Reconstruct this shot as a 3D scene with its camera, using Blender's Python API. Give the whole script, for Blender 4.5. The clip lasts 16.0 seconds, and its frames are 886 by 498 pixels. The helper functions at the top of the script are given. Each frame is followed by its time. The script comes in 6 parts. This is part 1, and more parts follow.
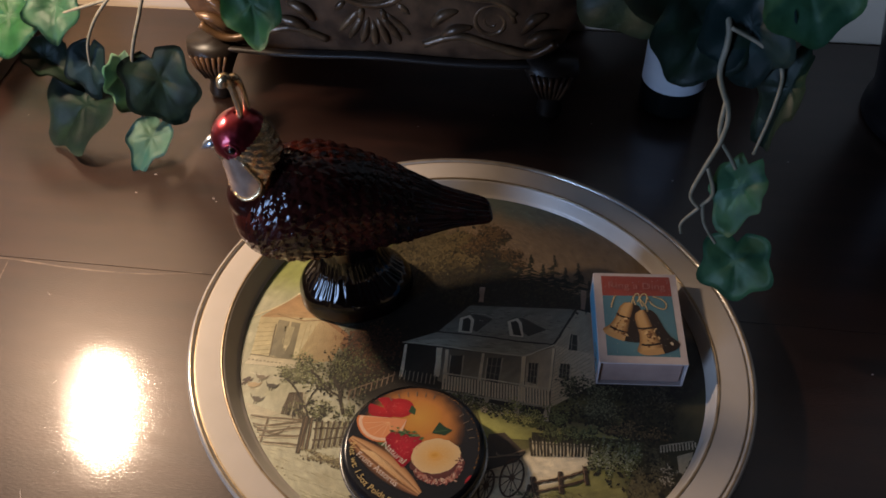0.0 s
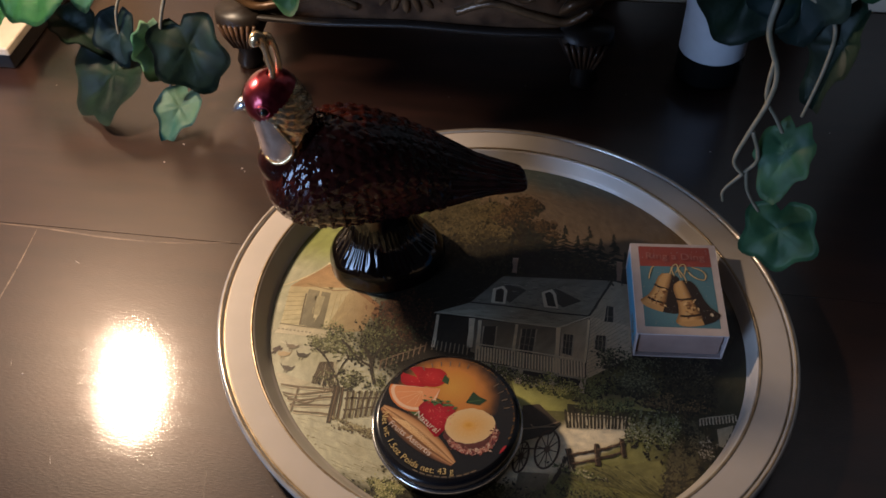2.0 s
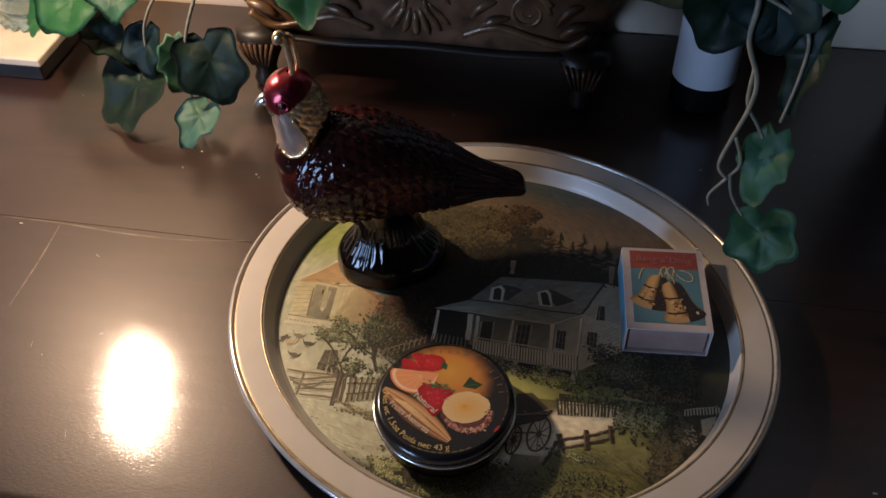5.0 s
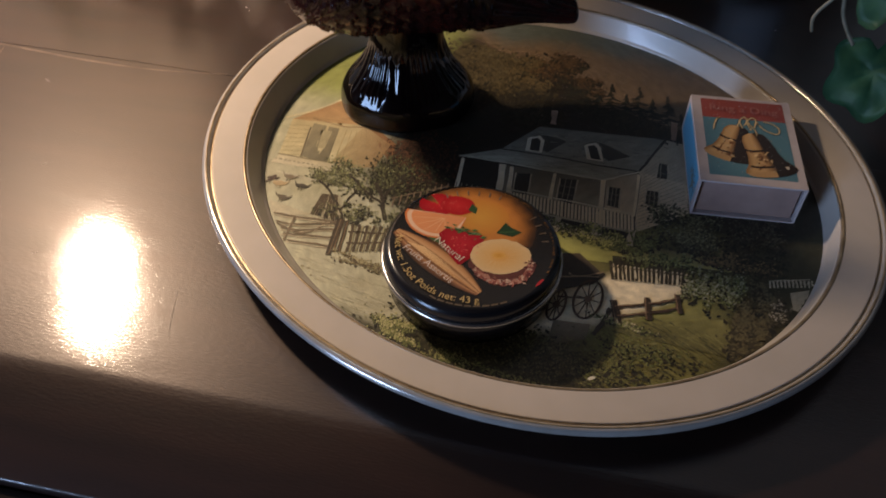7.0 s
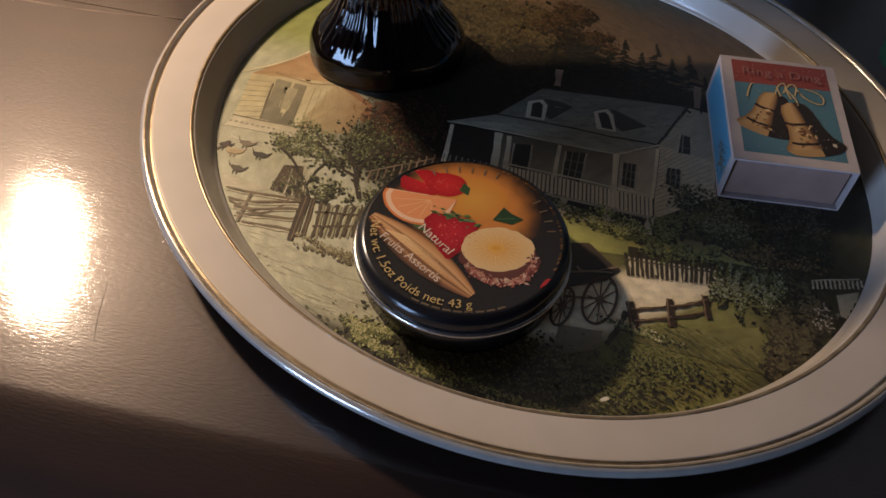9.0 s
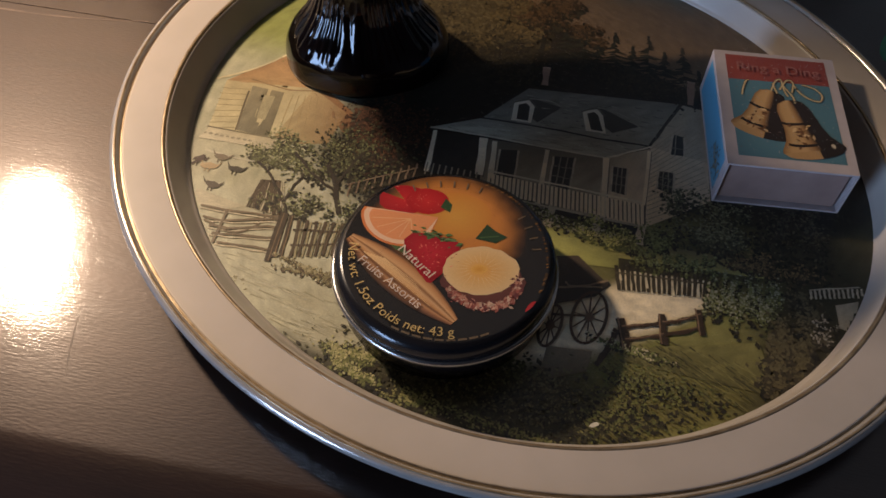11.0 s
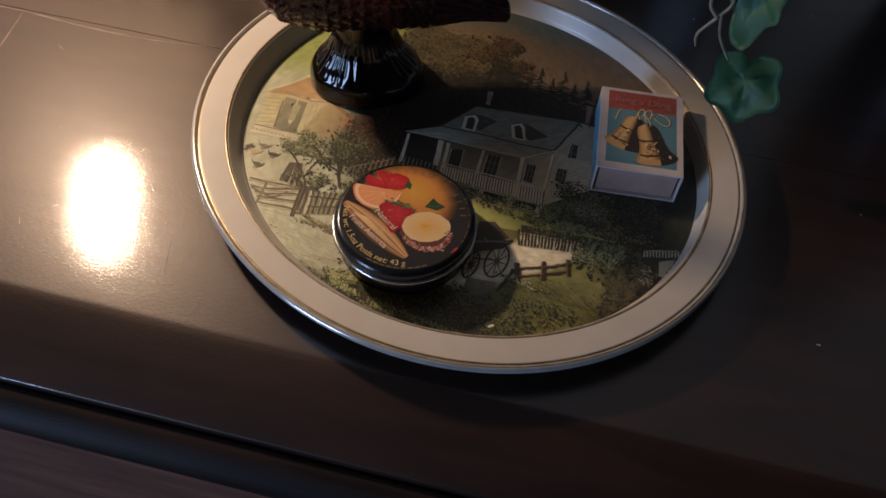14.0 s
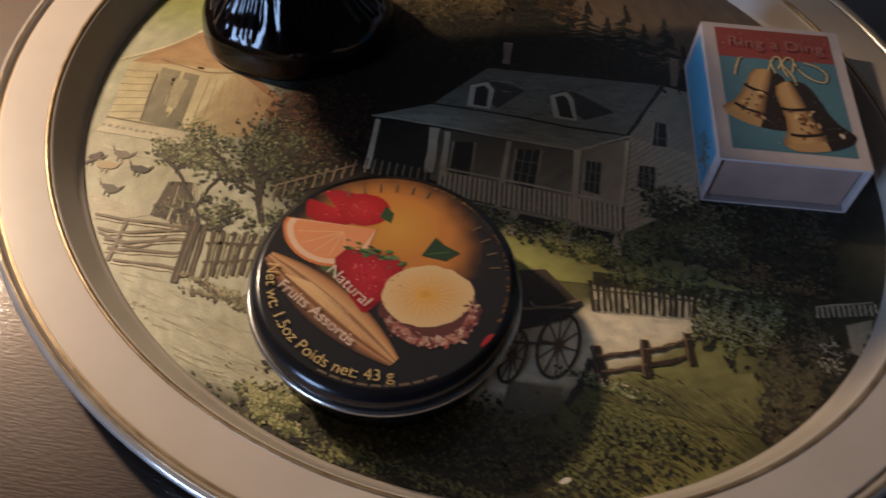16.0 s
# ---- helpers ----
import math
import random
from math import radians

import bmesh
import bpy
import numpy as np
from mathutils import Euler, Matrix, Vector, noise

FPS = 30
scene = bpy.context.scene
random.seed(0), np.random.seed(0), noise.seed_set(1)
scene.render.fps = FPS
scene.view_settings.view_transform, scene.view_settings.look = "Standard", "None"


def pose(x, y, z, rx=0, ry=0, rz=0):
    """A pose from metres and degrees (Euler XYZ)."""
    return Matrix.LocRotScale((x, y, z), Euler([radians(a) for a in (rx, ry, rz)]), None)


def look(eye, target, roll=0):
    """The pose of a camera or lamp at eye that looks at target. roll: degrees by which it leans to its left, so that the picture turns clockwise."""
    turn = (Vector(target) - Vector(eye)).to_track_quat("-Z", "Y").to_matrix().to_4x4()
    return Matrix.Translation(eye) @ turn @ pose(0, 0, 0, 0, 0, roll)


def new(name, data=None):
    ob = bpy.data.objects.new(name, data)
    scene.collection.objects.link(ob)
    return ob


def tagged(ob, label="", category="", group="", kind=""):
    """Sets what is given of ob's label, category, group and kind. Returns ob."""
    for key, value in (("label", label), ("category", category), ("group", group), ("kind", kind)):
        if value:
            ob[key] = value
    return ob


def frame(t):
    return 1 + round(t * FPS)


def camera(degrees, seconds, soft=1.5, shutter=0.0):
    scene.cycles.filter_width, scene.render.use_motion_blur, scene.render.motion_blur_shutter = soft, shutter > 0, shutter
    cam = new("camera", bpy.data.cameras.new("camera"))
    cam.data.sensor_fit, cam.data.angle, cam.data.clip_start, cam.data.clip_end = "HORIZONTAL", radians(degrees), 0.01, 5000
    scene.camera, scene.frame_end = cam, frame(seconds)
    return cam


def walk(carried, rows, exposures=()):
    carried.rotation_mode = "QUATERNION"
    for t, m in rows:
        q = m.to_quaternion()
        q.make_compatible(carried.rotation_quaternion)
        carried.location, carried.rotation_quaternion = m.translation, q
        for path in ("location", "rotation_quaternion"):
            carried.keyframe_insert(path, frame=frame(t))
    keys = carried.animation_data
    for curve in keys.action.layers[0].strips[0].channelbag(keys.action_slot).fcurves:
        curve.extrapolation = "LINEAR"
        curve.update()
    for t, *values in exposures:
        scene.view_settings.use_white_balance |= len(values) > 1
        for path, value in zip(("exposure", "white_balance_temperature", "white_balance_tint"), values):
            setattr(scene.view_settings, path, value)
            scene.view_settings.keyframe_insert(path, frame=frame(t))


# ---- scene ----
cam = camera(54.0, 16.0, soft=1.6, shutter=0.4)
PATH = [
    (0, (0.0771, -0.2366, 0.3653), (-0.1484, 0.3834, -0.3863), -2.82),
    (0.5, (0.0699, -0.2357, 0.3594), (-0.1600, 0.3745, -0.3988), -3.05),
    (1, (0.0683, -0.2377, 0.3577), (-0.1750, 0.3633, -0.4036), -4.07),
    (1.5, (0.0671, -0.2363, 0.3471), (-0.1768, 0.3616, -0.4164), -4.20),
    (2, (0.0709, -0.2402, 0.3527), (-0.1733, 0.3625, -0.4070), -4.05),
    (2.5, (0.0732, -0.2538, 0.3565), (-0.1793, 0.3684, -0.3845), -4.06),
    (3, (0.0794, -0.2653, 0.3615), (-0.1779, 0.3650, -0.3710), -3.97),
    (3.2, (0.0817, -0.2677, 0.3659), (-0.1786, 0.3735, -0.3560), -3.81),
    (5.3, (0.0842, -0.2788, 0.3486), (-0.1758, 0.3658, -0.3704), -2.07),
    (5.5, (0.0866, -0.2818, 0.3452), (-0.1731, 0.3568, -0.3791), -1.99),
    (6, (0.0883, -0.2862, 0.3222), (-0.1756, 0.3459, -0.4064), -2.06),
    (6.5, (0.0752, -0.2816, 0.2893), (-0.1786, 0.3622, -0.4325), -0.40),
    (7, (0.0607, -0.2689, 0.2493), (-0.1754, 0.3656, -0.4867), 1.77),
    (7.5, (0.0486, -0.2604, 0.2375), (-0.1681, 0.3655, -0.5117), 4.07),
    (8, (0.0458, -0.2544, 0.2352), (-0.1565, 0.3652, -0.5233), 5.17),
    (8.2, (0.0458, -0.2492, 0.2323), (-0.1506, 0.3685, -0.5291), 5.63),
    (10.3, (0.0343, -0.2047, 0.2032), (-0.1552, 0.3763, -0.5883), 2.89),
    (10.5, (0.0371, -0.2037, 0.2053), (-0.1522, 0.3741, -0.5887), 2.92),
    (11, (0.0418, -0.2069, 0.2206), (-0.1457, 0.3636, -0.5790), 3.02),
    (11.5, (0.0471, -0.2182, 0.2332), (-0.1417, 0.3524, -0.5660), 3.44),
    (12, (0.0579, -0.2342, 0.2636), (-0.1344, 0.3327, -0.5374), 3.78),
    (12.5, (0.0723, -0.2500, 0.2910), (-0.1255, 0.3094, -0.5139), 3.82),
    (13, (0.0866, -0.2711, 0.3201), (-0.1145, 0.2690, -0.4971), 3.63),
    (13.5, (0.0935, -0.2806, 0.3371), (-0.1114, 0.2554, -0.4820), 3.36),
    (14, (0.0950, -0.2842, 0.3320), (-0.1033, 0.2620, -0.4818), 4.27),
    (14.5, (0.0677, -0.2598, 0.2910), (-0.1348, 0.2927, -0.5175), 2.95),
    (15, (0.0259, -0.2176, 0.2238), (-0.1569, 0.3472, -0.5810), 4.40),
    (15.5, (0.0198, -0.1790, 0.1855), (-0.1314, 0.3874, -0.6246), 5.74),
    (16, (0.0375, -0.1701, 0.1939), (-0.1090, 0.3820, -0.6269), 4.96),
]
walk(cam, [(t, look(eye, target, roll)) for t, eye, target, roll in PATH])

# ---- world and lights ----
world = bpy.data.worlds.new("room")
scene.world = world
world.use_nodes = True
world.node_tree.nodes["Background"].inputs[0].default_value = (0.55, 0.62, 0.8, 1)
world.node_tree.nodes["Background"].inputs[1].default_value = 0.08
scene.view_settings.exposure = 0.18


def lamp(name, kind, m, power, colour, **settings):
    data = bpy.data.lights.new(name, kind)
    data.energy, data.color = power, colour
    for key, value in settings.items():
        if key == "size":
            data.size = value
        elif key == "size_y":
            data.shape, data.size_y = "RECTANGLE", value
        elif key == "radius":
            data.shadow_soft_size = value
    ob = new(name, data)
    ob.matrix_world = m
    return ob


LAMP = Vector((-0.324, 0.030, 0.254))      # the bulb that the table mirrors
lamp("lamp_bulb_light", "POINT", pose(*LAMP), 5.0, (1.0, 0.75, 0.53), radius=0.014)
lamp("window_light", "AREA", look((-1.35, -2.47, 0.42), (-0.8, -1.2, 0.30)), 44.0, (0.40, 0.60, 1.0), size=0.78, size_y=1.03)

# ---- materials ----


def material(name, colour, rough=0.5, metal=0.0, dark=None, scale=40.0, bump=0.0, bump_scale=200.0, coat=0.0, stretch=(1, 1, 1), detail=4.0, **extra):
    """A surface whose colour wanders between two tones at two scales, with fine relief."""
    m = bpy.data.materials.new(name)
    m.use_nodes = True
    nt = m.node_tree
    bsdf = nt.nodes["Principled BSDF"]
    bsdf.inputs["Roughness"].default_value = rough
    bsdf.inputs["Metallic"].default_value = metal
    bsdf.inputs["Coat Weight"].default_value = coat
    bsdf.inputs["Coat Roughness"].default_value = 0.08
    for key, value in extra.items():
        bsdf.inputs[key.replace("_", " ")].default_value = value
    tex = nt.nodes.new("ShaderNodeTexCoord")
    mp = nt.nodes.new("ShaderNodeMapping")
    mp.inputs["Scale"].default_value = stretch
    nt.links.new(tex.outputs["Object"], mp.inputs["Vector"])
    big = nt.nodes.new("ShaderNodeTexNoise")
    big.inputs["Scale"].default_value, big.inputs["Detail"].default_value = scale, detail
    nt.links.new(mp.outputs[0], big.inputs["Vector"])
    mix = nt.nodes.new("ShaderNodeMix")
    mix.data_type = "RGBA"
    dark = dark or tuple(c * 0.7 for c in colour)
    mix.inputs[6].default_value, mix.inputs[7].default_value = (*dark, 1), (*colour, 1)
    ramp = nt.nodes.new("ShaderNodeMapRange")
    ramp.inputs[1].default_value, ramp.inputs[2].default_value = 0.3, 0.7
    nt.links.new(big.outputs[0], ramp.inputs[0])
    nt.links.new(ramp.outputs[0], mix.inputs[0])
    nt.links.new(mix.outputs[2], bsdf.inputs["Base Color"])
    if bump:
        fine = nt.nodes.new("ShaderNodeTexNoise")
        fine.inputs["Scale"].default_value, fine.inputs["Detail"].default_value = bump_scale, 3.0
        nt.links.new(mp.outputs[0], fine.inputs["Vector"])
        b = nt.nodes.new("ShaderNodeBump")
        b.inputs["Strength"].default_value, b.inputs["Distance"].default_value = bump, 0.001
        nt.links.new(fine.outputs[0], b.inputs["Height"])
        nt.links.new(b.outputs[0], bsdf.inputs["Normal"])
        nt.links.new(b.outputs[0], bsdf.inputs["Coat Normal"])
    return m


WOOD = material("dark_table_wood", (0.026, 0.010, 0.007), 0.42, Specular_IOR_Level=0.60, Specular_Tint=(1.0, 0.85, 0.76, 1), dark=(0.010, 0.0042, 0.0032), scale=16, stretch=(1, 5, 5), bump=0.085, bump_scale=330, coat=0.72, Coat_IOR=1.65)


def worn_polish(m, low, high):
    """Polish rubbed thinner in streaks and cloudy patches."""
    nt = m.node_tree
    mp = [n for n in nt.nodes if n.type == "MAPPING"][0]
    cloud, streak = nt.nodes.new("ShaderNodeTexNoise"), nt.nodes.new("ShaderNodeTexNoise")
    cloud.inputs["Scale"].default_value, cloud.inputs["Detail"].default_value = 22, 3
    streak.inputs["Scale"].default_value, streak.inputs["Detail"].default_value = 40, 6
    tex = [n for n in nt.nodes if n.type == "TEX_COORD"][0]
    nt.links.new(tex.outputs["Object"], cloud.inputs["Vector"])
    nt.links.new(mp.outputs[0], streak.inputs["Vector"])
    add = nt.nodes.new("ShaderNodeMath")
    nt.links.new(cloud.outputs[0], add.inputs[0])
    nt.links.new(streak.outputs[0], add.inputs[1])
    rng = nt.nodes.new("ShaderNodeMapRange")
    rng.inputs[1].default_value, rng.inputs[2].default_value, rng.inputs[3].default_value, rng.inputs[4].default_value = 0.70, 1.30, low, high
    nt.links.new(add.outputs[0], rng.inputs[0])
    nt.links.new(rng.outputs[0], nt.nodes["Principled BSDF"].inputs["Coat Roughness"])


worn_polish(WOOD, 0.065, 0.13)
EDGEWOOD = material("worn_edge_wood", (0.020, 0.010, 0.008), 0.55, Specular_IOR_Level=0.15, dark=(0.008, 0.005, 0.004), scale=16, stretch=(1, 9, 9), bump=0.10, bump_scale=140)
FRONTWOOD = material("reddish_front_wood", (0.17, 0.066, 0.038), 0.5, dark=(0.08, 0.030, 0.020), scale=14, stretch=(1, 1, 5), bump=0.08)
CREAM = material("cream_tray_enamel", (0.60, 0.52, 0.45), 0.40, dark=(0.54, 0.47, 0.40), scale=50, bump=0.02)
GLOSSCREAM = material("glossy_cream_enamel", (0.58, 0.52, 0.46), 0.32, dark=(0.50, 0.45, 0.40), scale=50, bump=0.02, coat=0.25)
ROLL = material("glossy_cream_edge", (0.62, 0.57, 0.52), 0.18, 0.45, dark=(0.50, 0.45, 0.40), scale=120)
GOLD = material("dull_gold_line", (0.50, 0.38, 0.24), 0.34, 0.6, dark=(0.24, 0.17, 0.10), scale=160)
GLASS = material("dark_amber_glass", (0.048, 0.0085, 0.0055), 0.05, dark=(0.007, 0.004, 0.0035), scale=48, bump=0.12, bump_scale=420, detail=2.0, Specular_IOR_Level=0.36)
FOOTGLASS = material("thick_dark_glass", (0.004, 0.0016, 0.0014), 0.07, dark=(0.002, 0.001, 0.001), scale=34, bump=0.06, bump_scale=260)
BLACKTIN = material("black_tin_paint", (0.012, 0.011, 0.012), 0.2, scale=80)
STEEL = material("bare_tin_metal", (0.62, 0.60, 0.58), 0.24, 0.95, dark=(0.42, 0.40, 0.38), scale=220)
CARD = material("white_card", (0.52, 0.45, 0.44), 0.6, dark=(0.46, 0.39, 0.38), scale=160, bump=0.03)
PINKCARD = material("pinkish_card", (0.36, 0.24, 0.20), 0.7, dark=(0.29, 0.19, 0.16), scale=120, bump=0.04)
CARVED = material("carved_dark_wood", (0.15, 0.078, 0.042), 0.34, dark=(0.022, 0.012, 0.008), scale=55, bump=0.5, bump_scale=160)
BRONZE = material("bronzed_carving", (0.20, 0.112, 0.055), 0.30, 0.25, dark=(0.045, 0.024, 0.013), scale=70, bump=0.4, bump_scale=200)
WALL = material("beige_wall_paint", (0.70, 0.56, 0.42), 0.8, scale=5, bump=0.1, bump_scale=60)
LABEL = material("white_paper_label", (0.60, 0.62, 0.66), 0.6, dark=(0.54, 0.56, 0.60), scale=90)
BOTTLE = material("black_bottle_glass", (0.006, 0.007, 0.007), 0.10, scale=50)
BLACKGLAZE = material("black_glaze", (0.010, 0.009, 0.010), 0.3, scale=30, bump=0.05)
BLACKWOOD = material("black_stained_wood", (0.020, 0.014, 0.011), 0.4, scale=60)
CREAMSTONE = material("cream_stone", (0.62, 0.54, 0.42), 0.45, dark=(0.50, 0.42, 0.32), scale=40, bump=0.05)
CLEAR = material("greenish_clear_glass", (0.80, 0.92, 0.85), 0.05, scale=20, Transmission_Weight=0.9, IOR=1.48)
CROWN = material("metallic_red", (0.36, 0.040, 0.048), 0.28, 0.9, dark=(0.16, 0.012, 0.020), scale=120, coat=0.4)
GOLDFEATHER = material("antique_gold_plating", (0.92, 0.66, 0.38), 0.26, 0.85, dark=(0.62, 0.42, 0.22), scale=160, bump=0.2, bump_scale=420)
BIB = material("pale_gold_plating", (0.74, 0.54, 0.42), 0.26, 0.6, dark=(0.46, 0.30, 0.21), scale=110, bump=0.2, bump_scale=380)
BEAK = material("silver_plating", (0.72, 0.72, 0.74), 0.2, 0.9, scale=100)
GOLDINK = material("gold_ink", (0.80, 0.56, 0.22), 0.35, 0.4, scale=200)
DIMGOLD = material("dull_brown_ink", (0.15, 0.10, 0.055), 0.5, scale=200)
PALEINK = material("pale_ink", (0.78, 0.62, 0.50), 0.5, scale=200)
REDINK = material("pale_red_ink", (0.38, 0.15, 0.13), 0.6, scale=200)
STEM = material("ivy_stem", (0.22, 0.19, 0.14), 0.6, dark=(0.12, 0.11, 0.07), scale=200, bump=0.3)
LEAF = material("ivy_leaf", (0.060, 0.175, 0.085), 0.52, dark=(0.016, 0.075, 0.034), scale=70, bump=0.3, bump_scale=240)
# Dark, bluish and lit copies of the leaf: light and shade put into colour.
LEAFSHADED = material("shaded_ivy_leaf", (0.011, 0.034, 0.016), 0.55, dark=(0.005, 0.014, 0.010), scale=70, bump=0.3, bump_scale=240)
LEAFBLUESHADE = material("bluish_shaded_ivy_leaf", (0.009, 0.032, 0.030), 0.55, dark=(0.005, 0.018, 0.017), scale=70, bump=0.3, bump_scale=240)
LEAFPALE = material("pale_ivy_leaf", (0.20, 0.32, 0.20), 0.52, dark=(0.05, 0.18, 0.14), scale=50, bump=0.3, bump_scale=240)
LEAFLIT = material("lit_ivy_leaf", (0.035, 0.16, 0.045), 0.52, dark=(0.018, 0.09, 0.03), scale=70, bump=0.3, bump_scale=240)

# ---- helpers for building ----


def part(name, bm, mat, parent=None, label="", smooth=True):
    me = bpy.data.meshes.new(name)
    bmesh.ops.recalc_face_normals(bm, faces=bm.faces)
    bm.to_mesh(me)
    bm.free()
    if mat:
        me.materials.append(mat)
    for p in me.polygons:
        p.use_smooth = smooth
    ob = new(name, me)
    if parent:
        ob.parent = parent
    if label:
        ob["label"] = label
    return ob


def thing(name, m, label, category, group="", kind=""):
    ob = new(name)
    ob.matrix_world = m
    ob.empty_display_size = 0.01
    return tagged(ob, label, category, group, kind)


def lathe(profile, n=96, closed=False, bm=None):
    """Turns a profile of (radius, height) about the z axis."""
    bm = bm or bmesh.new()
    rings = []
    for r, z in profile:
        if r < 1e-6:
            rings.append([bm.verts.new((0, 0, z))])
        else:
            rings.append([bm.verts.new((r * math.cos(2 * math.pi * k / n), r * math.sin(2 * math.pi * k / n), z)) for k in range(n)])
    pairs = list(zip(rings, rings[1:])) + ([(rings[-1], rings[0])] if closed else [])
    for a, b in pairs:
        for k in range(n):
            q = [a[k % len(a)], a[(k + 1) % len(a)], b[(k + 1) % len(b)], b[k % len(b)]]
            q = list(dict.fromkeys(q))
            if len(q) > 2:
                bm.faces.new(q)
    return bm


def block(x0, y0, z0, x1, y1, z1, bevel=0.0, segments=2, bm=None):
    bm = bm or bmesh.new()
    made = bmesh.ops.create_cube(bm, size=1)["verts"]
    for v in made:
        v.co = ((x0, x1)[v.co.x > 0], (y0, y1)[v.co.y > 0], (z0, z1)[v.co.z > 0])
    if bevel:
        bmesh.ops.bevel(bm, geom=list({e for v in made for e in v.link_edges}), offset=bevel, segments=segments, profile=0.5, affect="EDGES")
    return bm



def printed(name, rough=0.35, coat=0.3):
    """A printed surface: the ink is in the colour layer, broken up by a fine screen and worn spots."""
    m = material(name, (1, 1, 1), rough, scale=900, coat=coat, bump=0.03, bump_scale=500)
    nt = m.node_tree
    bsdf = nt.nodes["Principled BSDF"]
    ink = nt.nodes.new("ShaderNodeVertexColor")
    ink.layer_name = "ink"
    grain = nt.nodes.new("ShaderNodeTexNoise")
    grain.inputs["Scale"].default_value, grain.inputs["Detail"].default_value = 420, 5
    rng = nt.nodes.new("ShaderNodeMapRange")
    rng.inputs[1].default_value, rng.inputs[2].default_value, rng.inputs[3].default_value, rng.inputs[4].default_value = 0.3, 0.7, 0.86, 1.08
    nt.links.new(grain.outputs[0], rng.inputs[0])
    mul = nt.nodes.new("ShaderNodeVectorMath")
    mul.operation = "SCALE"
    nt.links.new(ink.outputs[0], mul.inputs[0])
    nt.links.new(rng.outputs[0], mul.inputs["Scale"])
    nt.links.new(mul.outputs[0], bsdf.inputs["Base Color"])
    return m


class Print:
    """Ink laid down in flat touches, each a hair above the last layer; x and y in millimetres."""

    def __init__(self, z, inside=None):
        self.z, self.inside, self.co, self.faces, self.ink = z, inside, [], [], []

    def flat(self, points, colour, layer=0, shades=None):
        if self.inside and not all(self.inside(x, y) for x, y in points):
            return
        n = len(self.co)
        z = self.z + layer * 0.00002 + (len(self.faces) % 41) * 0.0000008
        self.co += [(x / 1000, y / 1000, z) for x, y in points]
        self.faces.append(tuple(range(n, n + len(points))))
        self.ink += shades or [colour] * len(points)

    def line(self, p, q, w, colour, layer=0, w2=None):
        dx, dy = q[0] - p[0], q[1] - p[1]
        d = math.hypot(dx, dy) or 1
        nx, ny, w2 = -dy / d / 2, dx / d / 2, w if w2 is None else w2
        self.flat([(p[0] + nx * w, p[1] + ny * w), (p[0] - nx * w, p[1] - ny * w), (q[0] - nx * w2, q[1] - ny * w2), (q[0] + nx * w2, q[1] + ny * w2)], colour, layer)

    def blob(self, x, y, rx, ry, colour, layer=0, turn=0.0, rough=0.0, n=20, edge=None):
        c, s = math.cos(math.radians(turn)), math.sin(math.radians(turn))
        ring = []
        for k in range(n):
            a = 2 * math.pi * k / n
            r = 1 + random.uniform(-rough, rough)
            px, py = rx * r * math.cos(a), ry * r * math.sin(a)
            ring.append((x + c * px - s * py, y + s * px + c * py))
        for k in range(n):
            e = edge or colour
            self.flat([(x, y), ring[k], ring[(k + 1) % n]], colour, layer, [colour, e, e])

    def dabs(self, count, place, size, colours, layer=0, turn=None, long=1.6):
        for k in range(int(count * 1.8)):
            x, y = place()
            r = size * 0.70 * random.uniform(0.5, 1.4)
            a = random.uniform(0, math.pi) if turn is None else math.radians(turn + random.uniform(-25, 25))
            c, s = math.cos(a), math.sin(a)
            col = random.choice(colours)
            f = random.uniform(0.75, 1.25)
            pts = [(-long, 0), (-0.2, -0.7), (long, 0.1), (0.1, 0.8)]
            self.flat([(x + r * (c * p - s * q), y + r * (s * p + c * q)) for p, q in pts], tuple(min(1, v * f) for v in col), layer + random.randrange(3))

    def stroke(self, points, w, colour, layer=0, wobble=0.15):
        """A hand-drawn line: bent through its points, uneven in place, width and tone."""
        pts = spline(points, 4) if len(points) > 2 else [tuple(Vector(points[0]).lerp(Vector(points[1]), k / 4)) for k in range(5)]
        pts = [(x + random.uniform(-wobble, wobble), y + random.uniform(-wobble, wobble)) for x, y in pts]
        wide = [w * random.uniform(0.8, 1.15) for _ in pts]
        for k in range(len(pts) - 1):
            f = random.uniform(0.85, 1.15)
            self.line(pts[k], pts[k + 1], wide[k], tuple(min(1, c * f) for c in colour), layer, wide[k + 1])

    def wash(self, corners, colours, layer=0, n=10, m=8, vary=0.2):
        """A four-cornered wash of colour, blended between its corners and cloudy like watercolour."""
        def at(f, g):
            p = [(1 - f) * (1 - g), (1 - f) * g, f * g, f * (1 - g)]
            x, y = sum(w * c[0] for w, c in zip(p, corners)), sum(w * c[1] for w, c in zip(p, corners))
            v = 1 + vary * noise.noise(Vector((x * 0.35, y * 0.35, layer))) + vary * noise.noise(Vector((x * 1.1, y * 1.1, layer + 5)))
            return (x, y), tuple(min(1, v * sum(w * c[k] for w, c in zip(p, colours))) for k in range(3))
        for i in range(n):
            for k in range(m):
                q = [at(i / n, k / m), at((i + 1) / n, k / m), at((i + 1) / n, (k + 1) / m), at(i / n, (k + 1) / m)]
                self.flat([p for p, _ in q], None, layer, [c for _, c in q])

